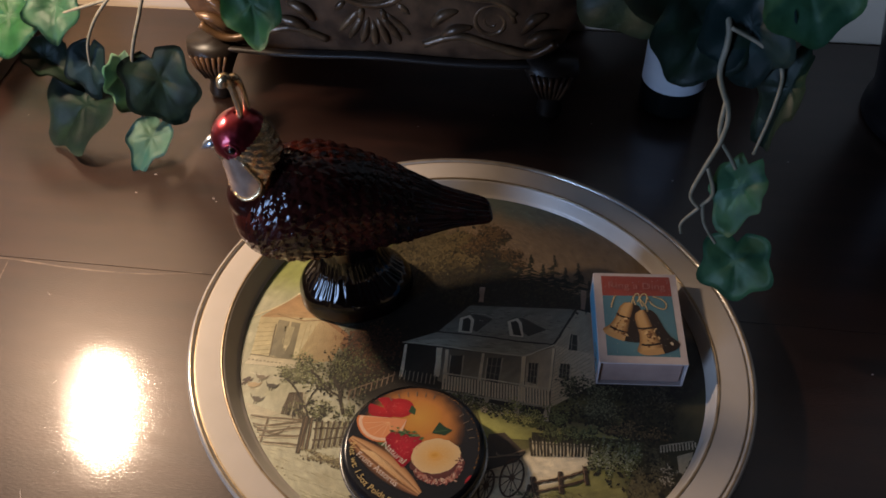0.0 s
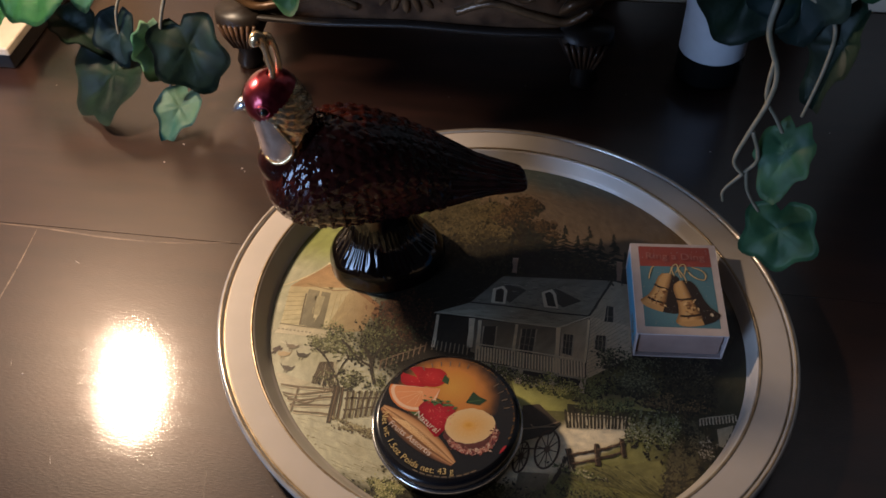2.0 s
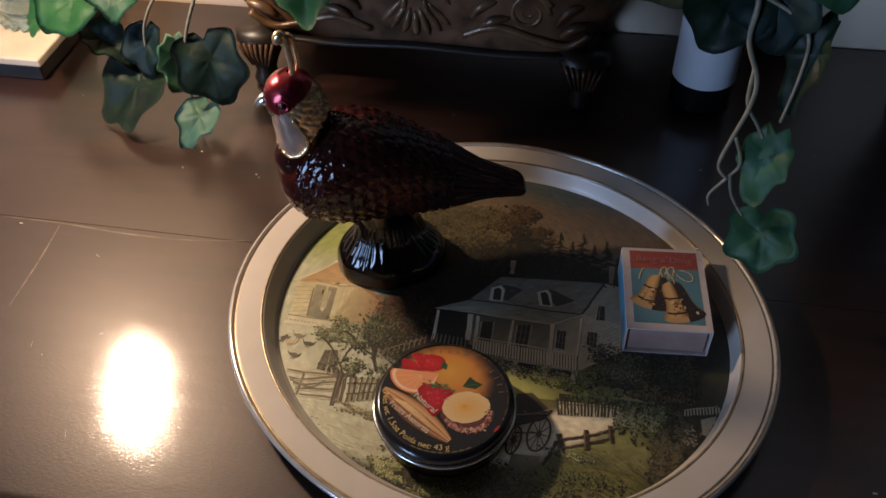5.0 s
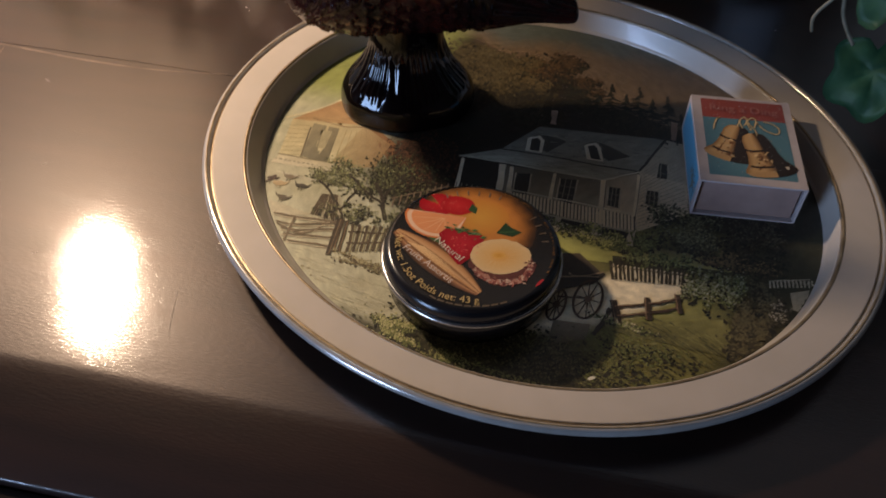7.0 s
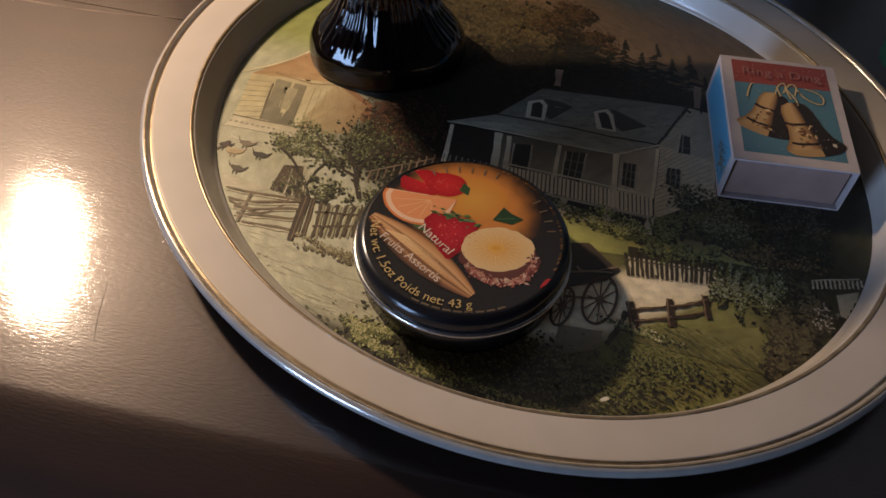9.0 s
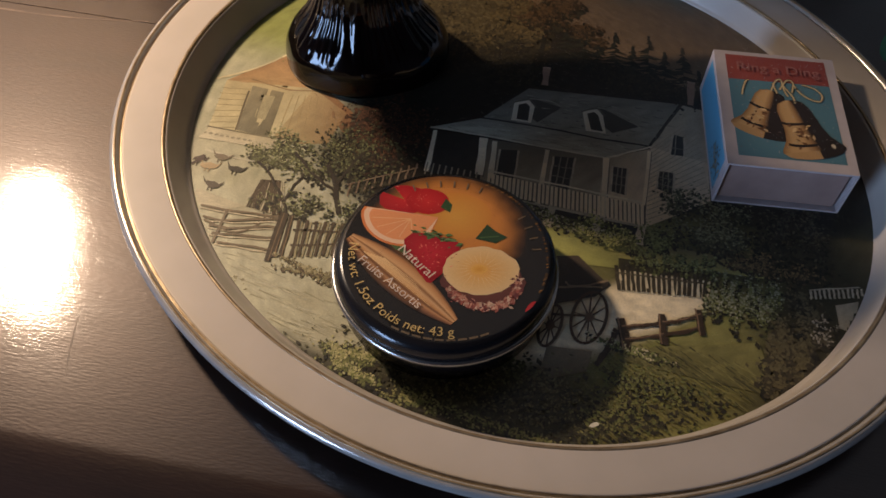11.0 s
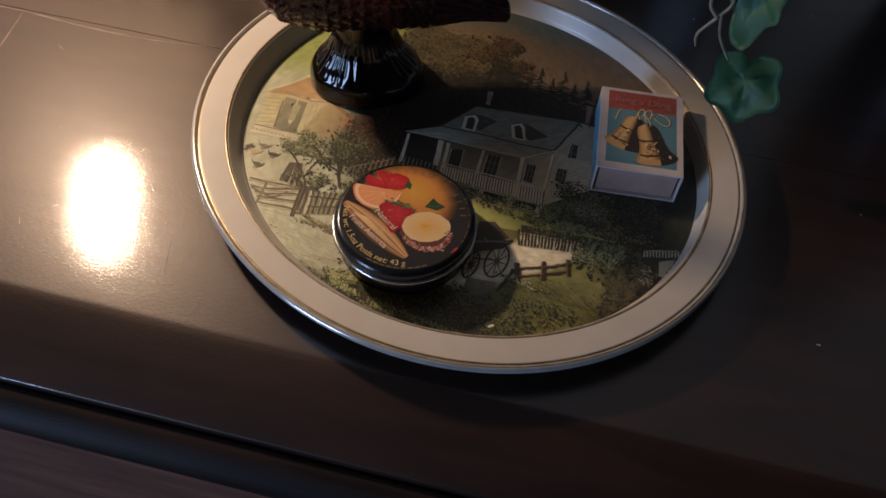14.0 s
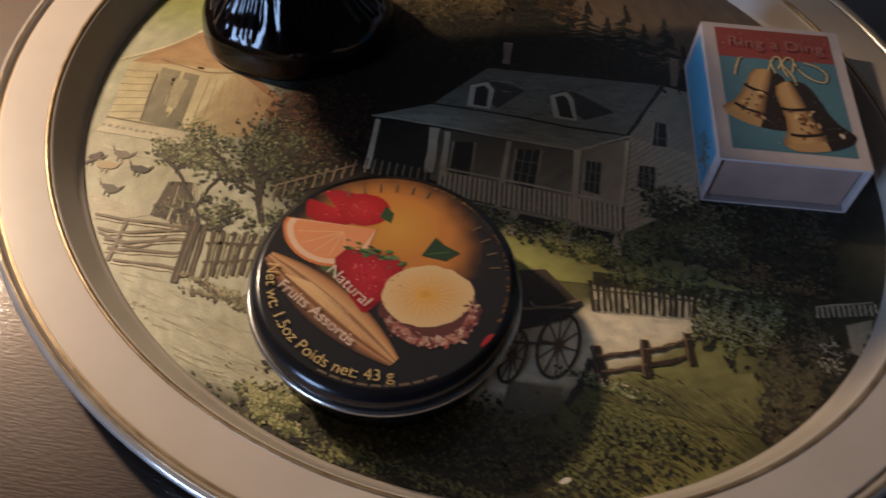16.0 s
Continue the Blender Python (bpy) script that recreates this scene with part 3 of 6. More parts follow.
for base, tip, reach in (((-3.0, 12.0), (-4.0, 23.0), (8.0, 24.0)), ((23.0, 17.0), (20.0, 28.0), (36.0, 25.0))):
    b, t, e = Vector(base), Vector(tip), Vector(reach)
    scenery.flat([tuple(t + Vector((0.5, 1.5))), tuple(e), tuple(b + Vector((5, 1.5))), tuple(b + Vector((2, 3)))], (0.055, 0.052, 0.042), 10)
    scenery.stroke([tuple(t + Vector((0, 1))), tuple((t + e) / 2 + Vector((1.5, 2.0))), tuple(e)], 0.5, (0.26, 0.25, 0.20), 11)
    scenery.flat([tuple(b + Vector((-4.0, -1.0))), tuple(b + Vector((3.0, 0.2))), tuple(t + Vector((2.8, -2.4))), tuple(t), tuple(t + Vector((-4.6, -3.2)))], (0.62, 0.57, 0.44), 12)
    scenery.flat([tuple(b + Vector((-2.4, 0.2))), tuple(b + Vector((1.7, 0.8))), tuple(t + Vector((1.2, -3.0))), tuple(t + Vector((-0.6, -1.8))), tuple(t + Vector((-2.8, -3.6)))], (0.035, 0.032, 0.026), 13)
    scenery.stroke([tuple(t + Vector((-5, -3.4))), tuple(t + Vector((0, 0.4))), tuple(t + Vector((3.4, -2.6)))], 0.6, (0.10, 0.09, 0.07), 13)
for a, b in (((-1.0, 33.0), (-3.0, 42.0)), ((51.0, 43.0), (49.0, 55.0))):
    scenery.stroke([a, b], 2.6, (0.26, 0.17, 0.12), 10)
    scenery.stroke([(b[0] - 1.5, b[1]), (b[0] + 1.5, b[1] + 0.4)], 0.8, (0.38, 0.27, 0.20), 11)
# farmhouse: gable end and porch wall
scenery.wash([(48.0, -19.0), (42.0, 17.0), (62.0, 17.0), (66.0, -0.0)], [(0.86, 0.71, 0.48), (0.72, 0.60, 0.41), (0.62, 0.51, 0.36), (0.74, 0.61, 0.42)], 7, 10, 10, 0.16)
scenery.wash([(42.0, 17.0), (48.0, 42.0), (57.0, 42.0), (62.0, 17.0)], [(0.56, 0.47, 0.33), (0.36, 0.31, 0.22), (0.32, 0.28, 0.20), (0.50, 0.42, 0.30)], 7, 10, 10, 0.16)
for f in np.linspace(0.04, 0.96, 17):
    a, b = Vector((42.0, 17.0)).lerp(Vector((48.0, -17.0)), f), Vector((53.0, 38.0)).lerp(Vector((66.0, -0.0)), f)
    scenery.line(tuple(a), tuple(b), 0.22, (0.38, 0.32, 0.22), 8)
scenery.wash([(-26.0, -23.0), (-30.0, -4.0), (-13.0, -1.0), (-8.0, -20.0)], [GLOOM] * 4, 8)
scenery.wash([(-8.0, -20.0), (-13.0, -1.0), (29.0, 6.0), (32.0, -23.0)], [(0.34, 0.28, 0.19), (0.13, 0.11, 0.08), (0.20, 0.17, 0.12), (0.62, 0.52, 0.35)], 7, 14, 8, 0.22)
scenery.wash([(32.0, -23.0), (29.0, 6.0), (42.0, 16.0), (47.0, -18.0)], [(0.86, 0.70, 0.47), (0.40, 0.33, 0.22), (0.50, 0.41, 0.28), (0.90, 0.74, 0.50)], 7, 8, 8, 0.2)
# windows and door under the porch, with their bars
for a, b, c, d in (((-4.0, -16.0), (-6.0, -4.0), (0.0, -2.0), (3.0, -17.0)), ((14.0, -13.0), (12.0, 0.0), (19.0, 2.0), (21.0, -13.0)), ((34.0, -8.0), (32.0, 3.0), (37.0, 4.0), (39.0, -8.0)), ((49.0, 16.0), (48.0, 26.0), (52.0, 26.0), (54.0, 17.0)), ((48.0, -1.0), (47.0, 7.0), (52.0, 8.0), (54.0, -2.0))):
    a, b, c, d = Vector(a), Vector(b), Vector(c), Vector(d)
    scenery.flat([tuple(a), tuple(b), tuple(c), tuple(d)], (0.045, 0.040, 0.032), 9)
    for f in (0.33, 0.66):
        scenery.stroke([tuple(a.lerp(d, f)), tuple(b.lerp(c, f))], 0.4, (0.30, 0.26, 0.19), 10)
        scenery.stroke([tuple(a.lerp(b, f)), tuple(d.lerp(c, f))], 0.35, (0.26, 0.23, 0.17), 10)
    scenery.stroke([tuple(a), tuple(b)], 0.7, (0.60, 0.51, 0.36), 10)
    scenery.stroke([tuple(d), tuple(c)], 0.7, (0.52, 0.44, 0.31), 10)
# porch posts, rail, balusters, piers
for a, b, w in (((-30.0, -4.0), (-26.0, -23.0), 1.6), ((-13.0, -1.0), (-9.0, -18.0), 2.7), ((-9.0, -1.0), (-5.0, -18.0), 2.0), ((9.0, 2.0), (13.0, -23.0), 1.7), ((29.0, 6.0), (35.0, -24.0), 2.0), ((42.0, 15.0), (47.0, -20.0), 1.2)):
    scenery.stroke([a, b], w, TRIM, 13)
    scenery.stroke([(a[0] + w * 0.55, a[1]), (b[0] + w * 0.55, b[1])], 0.5, (0.16, 0.13, 0.09), 12)
for f in np.linspace(0, 1, 37):
    p, q = Vector((-6.0, -16.0)).lerp(Vector((45.0, -10.0)), f), Vector((-4.0, -24.0)).lerp(Vector((47.0, -18.0)), f)
    scenery.line(tuple(p), tuple(q), random.uniform(0.75, 1.05), (0.95, 0.80, 0.55), 14)
    scenery.line((p.x + 0.9, p.y), (q.x + 0.9, q.y), 0.55, (0.10, 0.085, 0.06), 13)
scenery.stroke([(-7.0, -15.0), (18.0, -12.0), (45.0, -9.0)], 0.8, (0.82, 0.72, 0.52), 15)
scenery.stroke([(-4.0, -25.0), (21.0, -22.0), (47.0, -19.0)], 0.9, (0.56, 0.48, 0.34), 15)
for f in np.linspace(0, 1, 9):
    p = Vector((-27.0, -19.0)).lerp(Vector((-10.0, -17.0)), f)
    scenery.line(tuple(p), (p.x + 1.0, p.y - 5.5), 0.55, (0.34, 0.29, 0.20), 13)
scenery.wash([(-4.0, -26.0), (-4.0, -24.0), (47.0, -19.0), (47.0, -23.0)], [GLOOM] * 4, 12)
for p in ((18.0, -26.0), (33.0, -24.0), (47.0, -22.0)):
    scenery.stroke([(p[0], p[1] + 3.5), (p[0] + 0.6, p[1] - 4.5)], 2.8, (0.66, 0.57, 0.41), 15)
for k in range(9):
    scenery.stroke([(-47.0 + 2.12 * k, -37.0 + 2.00 * k), (-46.0 + 2.12 * k, -43.0 + 2.00 * k)], 0.6, (0.20, 0.14, 0.09), 12)
scenery.stroke([(-48.0, -38.5), (-29.0, -22.5)], 0.5, (0.18, 0.13, 0.085), 12)
# brown thicket, then the apple tree with its trunk and boughs
RUST = [(0.075, 0.036, 0.021), (0.11, 0.052, 0.028), (0.05, 0.027, 0.018)]
scenery.foliage(-46, -10, 17, 17, 620, 1.1, [(0.030, 0.020, 0.014), (0.05, 0.03, 0.02)], RUST[:2], RUST, 6)
for pts, w in ((([(-45.0, -51.0), (-49.0, -45.0), (-52.0, -39.0), (-58.0, -33.0)]), 1.7), (([(-50.0, -43.0), (-61.0, -38.0), (-70.0, -32.0)]), 1.1), (([(-51.0, -41.0), (-50.0, -31.0), (-49.0, -23.0)]), 1.0), (([(-61.0, -57.0), (-66.0, -51.0), (-74.0, -44.0), (-80.0, -40.0)]), 1.0), (([(-64.0, -53.0), (-64.0, -45.0), (-63.0, -39.0)]), 0.7)):
    scenery.stroke(pts, w, (0.050, 0.040, 0.028), 13, 0.4)
OLIVE, FRESH = [(0.10, 0.105, 0.050), (0.15, 0.155, 0.070), (0.075, 0.070, 0.036)], [(0.30, 0.31, 0.15), (0.38, 0.38, 0.20), (0.24, 0.25, 0.11)]
INKY = [(0.020, 0.019, 0.013), (0.034, 0.030, 0.020), (0.05, 0.044, 0.027)]
scenery.foliage(-66, -32, 17, 9, 250, 0.95, INKY + OLIVE, OLIVE, FRESH, 10)
scenery.foliage(-50, -26, 14, 14, 420, 1.0, INKY, INKY + OLIVE, OLIVE, 11)
scenery.foliage(-78, -36, 9, 6, 170, 0.8, OLIVE, OLIVE, FRESH, 11)
scenery.foliage(-62, -53, 12, 6, 130, 0.9, INKY, OLIVE, FRESH, 12)
scenery.foliage(-42, -50, 9, 6, 90, 0.8, INKY, OLIVE, FRESH, 12)
# slanting pickets, the five-barred gate and the board fence
SEPIA, UMBER = (0.20, 0.155, 0.095), (0.105, 0.078, 0.048)
for k in range(13):
    f = k / 12
    a, b = Vector((-75.0, -47.0)).lerp(Vector((-69.0, -45.0)), f), Vector((-74.0, -59.0)).lerp(Vector((-62.0, -59.0)), f)
    scenery.stroke([tuple(a), tuple(a.lerp(b, 0.5)), tuple(b)], 0.7, UMBER, 11)
    scenery.stroke([(a.x + 1.0, a.y), (b.x + 1.0, b.y)], 0.5, (0.54, 0.49, 0.34), 10)
for a, m, b in (((-92.0, -65.0), (-81.0, -63.0), (-62.0, -59.0)), ((-89.0, -68.0), (-79.0, -67.0), (-62.0, -60.0)), ((-86.0, -71.0), (-75.0, -69.0), (-62.0, -63.0)), ((-84.0, -74.0), (-73.0, -71.0), (-60.0, -67.0)), ((-81.0, -76.0), (-70.0, -74.0), (-59.0, -72.0))):
    scenery.stroke([a, m, b], 0.85, SEPIA, 13, 0.35)
    scenery.stroke([(a[0], a[1] - 1.1), (m[0], m[1] - 1.1), (b[0], b[1] - 1.1)], 0.5, (0.66, 0.58, 0.42), 12, 0.35)
scenery.stroke([(-79.0, -63.0), (-78.0, -69.0), (-77.0, -76.0)], 1.0, SEPIA, 14)
scenery.stroke([(-87.0, -68.0), (-72.0, -70.0), (-66.0, -60.0)], 0.7, SEPIA, 13, 0.3)
scenery.wash([(-93.0, -64.0), (-95.0, -58.0), (-74.0, -59.0), (-81.0, -63.0)], [(0.62, 0.57, 0.42), (0.56, 0.52, 0.38), (0.52, 0.48, 0.33), (0.60, 0.55, 0.40)], 4)
for a, b, w in (((-62.0, -57.0), (-58.0, -76.0), 2.0), ((-61.0, -57.0), (-57.0, -74.0), 1.5), ((-59.0, -57.0), (-55.0, -73.0), 1.5)):
    scenery.stroke([a, b], w, (0.075, 0.055, 0.034), 14)
    scenery.stroke([(a[0] + 0.4, a[1]), (b[0] + 0.4, b[1])], 0.35, (0.26, 0.18, 0.10), 15)
for k in range(8):
    f = k / 7
    a, b = Vector((-56.0, -58.0)).lerp(Vector((-37.0, -52.0)), f), Vector((-52.0, -72.0)).lerp(Vector((-36.0, -65.0)), f)
    scenery.stroke([tuple(a), tuple(a.lerp(b, 0.5) + Vector((random.uniform(-0.6, 0.6), 0))), tuple(b)], 1.0, UMBER, 13)
    scenery.stroke([(a.x + 1.2, a.y), (b.x + 1.2, b.y)], 0.7, (0.36, 0.32, 0.19), 12)
for a, b in (((-56.0, -62.0), (-37.0, -56.0)), ((-54.0, -68.0), (-36.0, -60.0))):
    scenery.stroke([a, b], 0.8, UMBER, 13)
scenery.foliage(-46, -75, 15, 2.4, 170, 0.8, [UMBER, (0.14, 0.11, 0.06)], [(0.26, 0.23, 0.12)], [(0.48, 0.43, 0.26), (0.40, 0.35, 0.20)], 13)
# hens in the yard
for p, turn, c in (((-85.0, -46.0), 8, (0.07, 0.060, 0.042)), ((-89.0, -55.0), -6, (0.11, 0.09, 0.062)), ((-92.0, -43.0), 0, (0.22, 0.18, 0.12)), ((-94.0, -48.0), 14, (0.50, 0.38, 0.22)), ((-99.0, -47.0), 60, (0.09, 0.06, 0.045))):
    x, y = p
    scenery.blob(x, y, 2.8, 1.3, c, 12, turn, 0.2, 12)
    scenery.flat([(x - 2.2, y + 0.2), (x - 4.6, y + 2.4), (x - 3.0, y + 0.1)], c, 12)
    scenery.flat([(x + 1.6, y + 0.4), (x + 3.4, y + 2.6), (x + 2.8, y + 0.2)], c, 12)
    for dx in (-0.6, 0.7):
        scenery.line((x + dx, y - 1.0), (x + dx + 0.2, y - 2.8), 0.3, c, 12)
# yard and lane: ruts, tufts and stones
for k in range(260):
    x, y = random.uniform(-98, -24), random.uniform(-100, -76)
    scenery.line((x, y), (x + random.uniform(3, 9), y + random.uniform(-1.4, 0.6)), random.uniform(0.2, 0.6), random.choice([(0.38, 0.36, 0.24), (0.60, 0.58, 0.44), (0.44, 0.42, 0.29), (0.52, 0.50, 0.36)]), 3, 0.1)
scenery.foliage(-70, -86, 16, 4, 130, 0.7, [(0.30, 0.27, 0.16)], [(0.40, 0.37, 0.22)], [(0.60, 0.56, 0.40)], 4)
# garden: lawn, flower bed, picket fence and hollyhocks
LIME, MOSS = [(0.60, 0.58, 0.19), (0.50, 0.50, 0.16), (0.70, 0.64, 0.30)], [(0.15, 0.165, 0.055), (0.21, 0.225, 0.075), (0.10, 0.11, 0.04)]
scenery.wash([(23.0, -43.0), (15.0, -29.0), (41.0, -26.0), (44.0, -38.0)], [(0.48, 0.48, 0.14), (0.56, 0.55, 0.18), (0.48, 0.46, 0.16), (0.28, 0.28, 0.09)], 5)
scenery.wash([(43.0, -34.0), (41.0, -27.0), (89.0, -18.0), (87.0, -25.0)], [(0.44, 0.41, 0.13), (0.24, 0.20, 0.10), (0.18, 0.15, 0.08), (0.44, 0.40, 0.14)], 5)
scenery.foliage(19, -27, 21, 3.2, 360, 0.8, INKY, MOSS, [(0.62, 0.56, 0.44), (0.50, 0.48, 0.32), (0.30, 0.32, 0.13)], 15)
scenery.foliage(37, -27, 10, 5, 320, 0.9, MOSS, MOSS + LIME[:1], LIME, 15)
scenery.foliage(52, -24, 7, 7, 260, 0.9, INKY, MOSS, [(0.28, 0.30, 0.12)], 15)
scenery.foliage(66, -9, 14, 11, 720, 1.0, INKY, [(0.07, 0.07, 0.038), (0.10, 0.10, 0.05)], [(0.20, 0.20, 0.11), (0.27, 0.27, 0.16)], 15)
scenery.foliage(92, 2, 13, 24, 620, 1.2, INKY, INKY, [(0.085, 0.085, 0.05), (0.12, 0.11, 0.065)], 8)
scenery.foliage(88, -20, 16, 5, 260, 1.0, INKY, [(0.13, 0.09, 0.045), (0.09, 0.065, 0.035)], [(0.24, 0.17, 0.08)], 9)
for f in np.linspace(0, 1, 18):
    p = Vector((43.0, -37.0)).lerp(Vector((70.0, -31.0)), f)
    q = Vector((46.0, -46.0)).lerp(Vector((71.0, -39.0)), f)
    h = random.uniform(-1.0, 1.5)
    scenery.stroke([(p.x, p.y + h), tuple(q)], 1.1, (0.055, 0.045, 0.028), 13)
    scenery.stroke([(p.x + 1.2, p.y - 1.5), (q.x + 1.2, q.y)], 0.95, (0.62, 0.54, 0.36), 12)
scenery.stroke([(43.0, -40.0), (70.0, -34.0)], 0.6, (0.09, 0.075, 0.045), 14)
for k in range(13):
    p = Vector((48.0, -35.0)).lerp(Vector((71.0, -30.0)), k / 12)
    scenery.foliage(p.x, p.y + random.uniform(1, 4), 1.6, 4.2, 34, 0.75, INKY, MOSS, [(0.34, 0.36, 0.17), (0.22, 0.24, 0.10)], 14)
for k in range(15):
    p = Vector((73.0, -37.0)).lerp(Vector((92.0, -31.0)), k / 14)
    h = random.uniform(6, 13)
    scenery.foliage(p.x, p.y + random.uniform(-5, 4), 2.0, h * 0.75, 60, 0.85, INKY, MOSS, [(0.32, 0.33, 0.20), (0.40, 0.40, 0.28), (0.20, 0.22, 0.10)], 14)
scenery.foliage(100, -36, 7, 9, 320, 1.0, INKY, [(0.07, 0.06, 0.035)], [(0.15, 0.13, 0.07)], 14)
scenery.wash([(111.0, -35.0), (109.0, -27.0), (120.0, -20.0), (118.0, -35.0)], [(0.46, 0.40, 0.28)] * 4, 13)
for f in np.linspace(0, 1, 15):
    p = Vector((101.0, -24.0)).lerp(Vector((120.0, -16.0)), f)
    scenery.stroke([(p.x, p.y), (p.x + 0.8, p.y - 3.4)], 0.7, (0.58, 0.52, 0.38), 16)
scenery.stroke([(102.0, -25.0), (120.0, -18.0)], 0.5, (0.10, 0.08, 0.05), 15)
scenery.stroke([(101.0, -24.0), (120.0, -15.0)], 0.45, (0.50, 0.45, 0.33), 16)
scenery.foliage(107, -39, 4, 6, 90, 0.9, INKY, [(0.12, 0.10, 0.06)], [(0.48, 0.43, 0.32)], 16)
# cart on the lane: tilted box, hoops of its cover, two spoked wheels
scenery.wash([(26.0, -53.0), (24.0, -41.0), (31.0, -38.0), (42.0, -45.0)], [(0.040, 0.032, 0.024), (0.075, 0.055, 0.04), (0.085, 0.062, 0.044), (0.05, 0.04, 0.03)], 16)
scenery.flat([(26.0, -53.0), (42.0, -44.0), (43.0, -45.0), (40.0, -51.0), (28.0, -59.0)], (0.030, 0.024, 0.018), 17)
scenery.stroke([(26.0, -53.0), (35.0, -49.0), (42.0, -44.0)], 0.8, (0.26, 0.19, 0.12), 18)
scenery.stroke([(30.0, -49.0), (32.0, -50.0), (41.0, -47.0)], 0.6, (0.34, 0.27, 0.18), 19)
for c, w, h in (((40.0, -59.0), (45.0, -57.0), (37.0, -49.0)), ((30.0, -66.0), (33.0, -65.0), (28.0, -58.0))):
    x, y = c
    rx, ry = abs(w[0] - x), abs(h[1] - y) * 0.95
    ring = [(x + rx * math.cos(2 * math.pi * k / 30), y + ry * math.sin(2 * math.pi * k / 30)) for k in range(30)]
    for k in range(30):
        scenery.line(ring[k], ring[(k + 1) % 30], 0.95, (0.075, 0.040, 0.022), 19)
    for k in range(0, 30, 3):
        scenery.line((x, y), ring[k], 0.55, (0.10, 0.055, 0.030), 18, 0.4)
    scenery.blob(x, y, 1.4, 1.7, (0.13, 0.075, 0.042), 20, n=10)
scenery.stroke([(29.0, -62.0), (39.0, -59.0)], 0.9, (0.10, 0.065, 0.04), 18)
scenery.wash([(32.0, -85.0), (31.0, -73.0), (44.0, -70.0), (44.0, -77.0)], [(0.10, 0.085, 0.055), (0.22, 0.18, 0.12), (0.26, 0.21, 0.14), (0.12, 0.10, 0.06)], 12)
# rail fence on the bank
for a, b, w in (((49.0, -56.0), (53.0, -66.0), 2.8), ((60.0, -50.0), (63.0, -60.0), 2.4), ((70.0, -44.0), (73.0, -53.0), 2.1)):
    scenery.stroke([a, b], w, (0.040, 0.026, 0.016), 20, 0.3)
    scenery.stroke([(a[0] - 0.8, a[1]), (b[0] - 0.8, b[1])], 0.5, (0.22, 0.14, 0.085), 21, 0.2)
for a, m, b in (((50.0, -59.0), (56.0, -56.0), (61.0, -53.0)), ((52.0, -63.0), (57.0, -60.0), (62.0, -57.0)), ((61.0, -53.0), (66.0, -50.0), (71.0, -46.0)), ((62.0, -57.0), (68.0, -53.0), (72.0, -50.0))):
    scenery.stroke([a, m, b], 1.3, (0.055, 0.034, 0.020), 19, 0.4)
    scenery.stroke([(a[0], a[1] + 0.5), (m[0], m[1] + 0.5), (b[0], b[1] + 0.5)], 0.35, (0.24, 0.15, 0.09), 20, 0.2)
scenery.stroke([(49.0, -60.0), (48.0, -67.0), (46.0, -74.0)], 1.9, (0.045, 0.030, 0.020), 19, 0.4)
scenery.foliage(56, -66, 12, 2.0, 130, 0.8, INKY, MOSS, [(0.62, 0.54, 0.36), (0.34, 0.34, 0.14)], 18)
# bank: dark weeds, a sunny slope combed with long strokes, a bright bush at its end
scenery.foliage(20, -92, 44, 14, 1500, 1.1, INKY, [(0.05, 0.05, 0.028), (0.075, 0.07, 0.036)], [(0.12, 0.115, 0.055), (0.16, 0.15, 0.07)], 14)
scenery.wash([(52.0, -70.0), (60.0, -62.0), (89.0, -49.0), (97.0, -65.0)], [(0.11, 0.105, 0.04), (0.20, 0.185, 0.065), (0.25, 0.23, 0.080), (0.16, 0.145, 0.055)], 13, 14, 10, 0.3)
for k in range(1100):
    x = random.uniform(46, 104)
    y = random.uniform(-96, min(-58, bank_edge(x) - 2))
    if y < -60 - 0.9 * (100 - x):
        continue
    d = random.uniform(2.5, 7)
    scenery.line((x, y), (x + d * 0.86, y - d * random.uniform(0.15, 0.5)), random.uniform(0.25, 0.7), random.choice([(0.26, 0.24, 0.09), (0.19, 0.175, 0.065), (0.11, 0.10, 0.042), (0.07, 0.066, 0.03), (0.17, 0.16, 0.058)]), 15, 0.1)
scenery.foliage(72, -82, 24, 12, 520, 0.9, INKY, MOSS, [(0.22, 0.21, 0.085), (0.17, 0.165, 0.065)], 17)
scenery.foliage(99, -56, 8, 13, 620, 1.6, INKY, [(0.06, 0.05, 0.03)], [(0.13, 0.11, 0.055)], 16)
scenery.foliage(-19, -99, 9, 5, 420, 1.0, INKY, MOSS, [(0.46, 0.44, 0.20), (0.34, 0.34, 0.13), (0.56, 0.52, 0.28)], 17)
scenery.foliage(0, -104, 10, 3, 170, 0.8, INKY, MOSS, [(0.34, 0.32, 0.13)], 17)
scenery.foliage(48, -104, 40, 3, 300, 0.9, INKY, MOSS, [(0.26, 0.25, 0.10)], 17)
scenery.blob(50.3, -92.3, 1.5, 0.8, (0.85, 0.82, 0.72), 20, 40, 0.2, 8)
scenery.mesh("picture", printed("tray_print", 0.42, 0.05), tray, "printed farmhouse with trees, cart and fences")

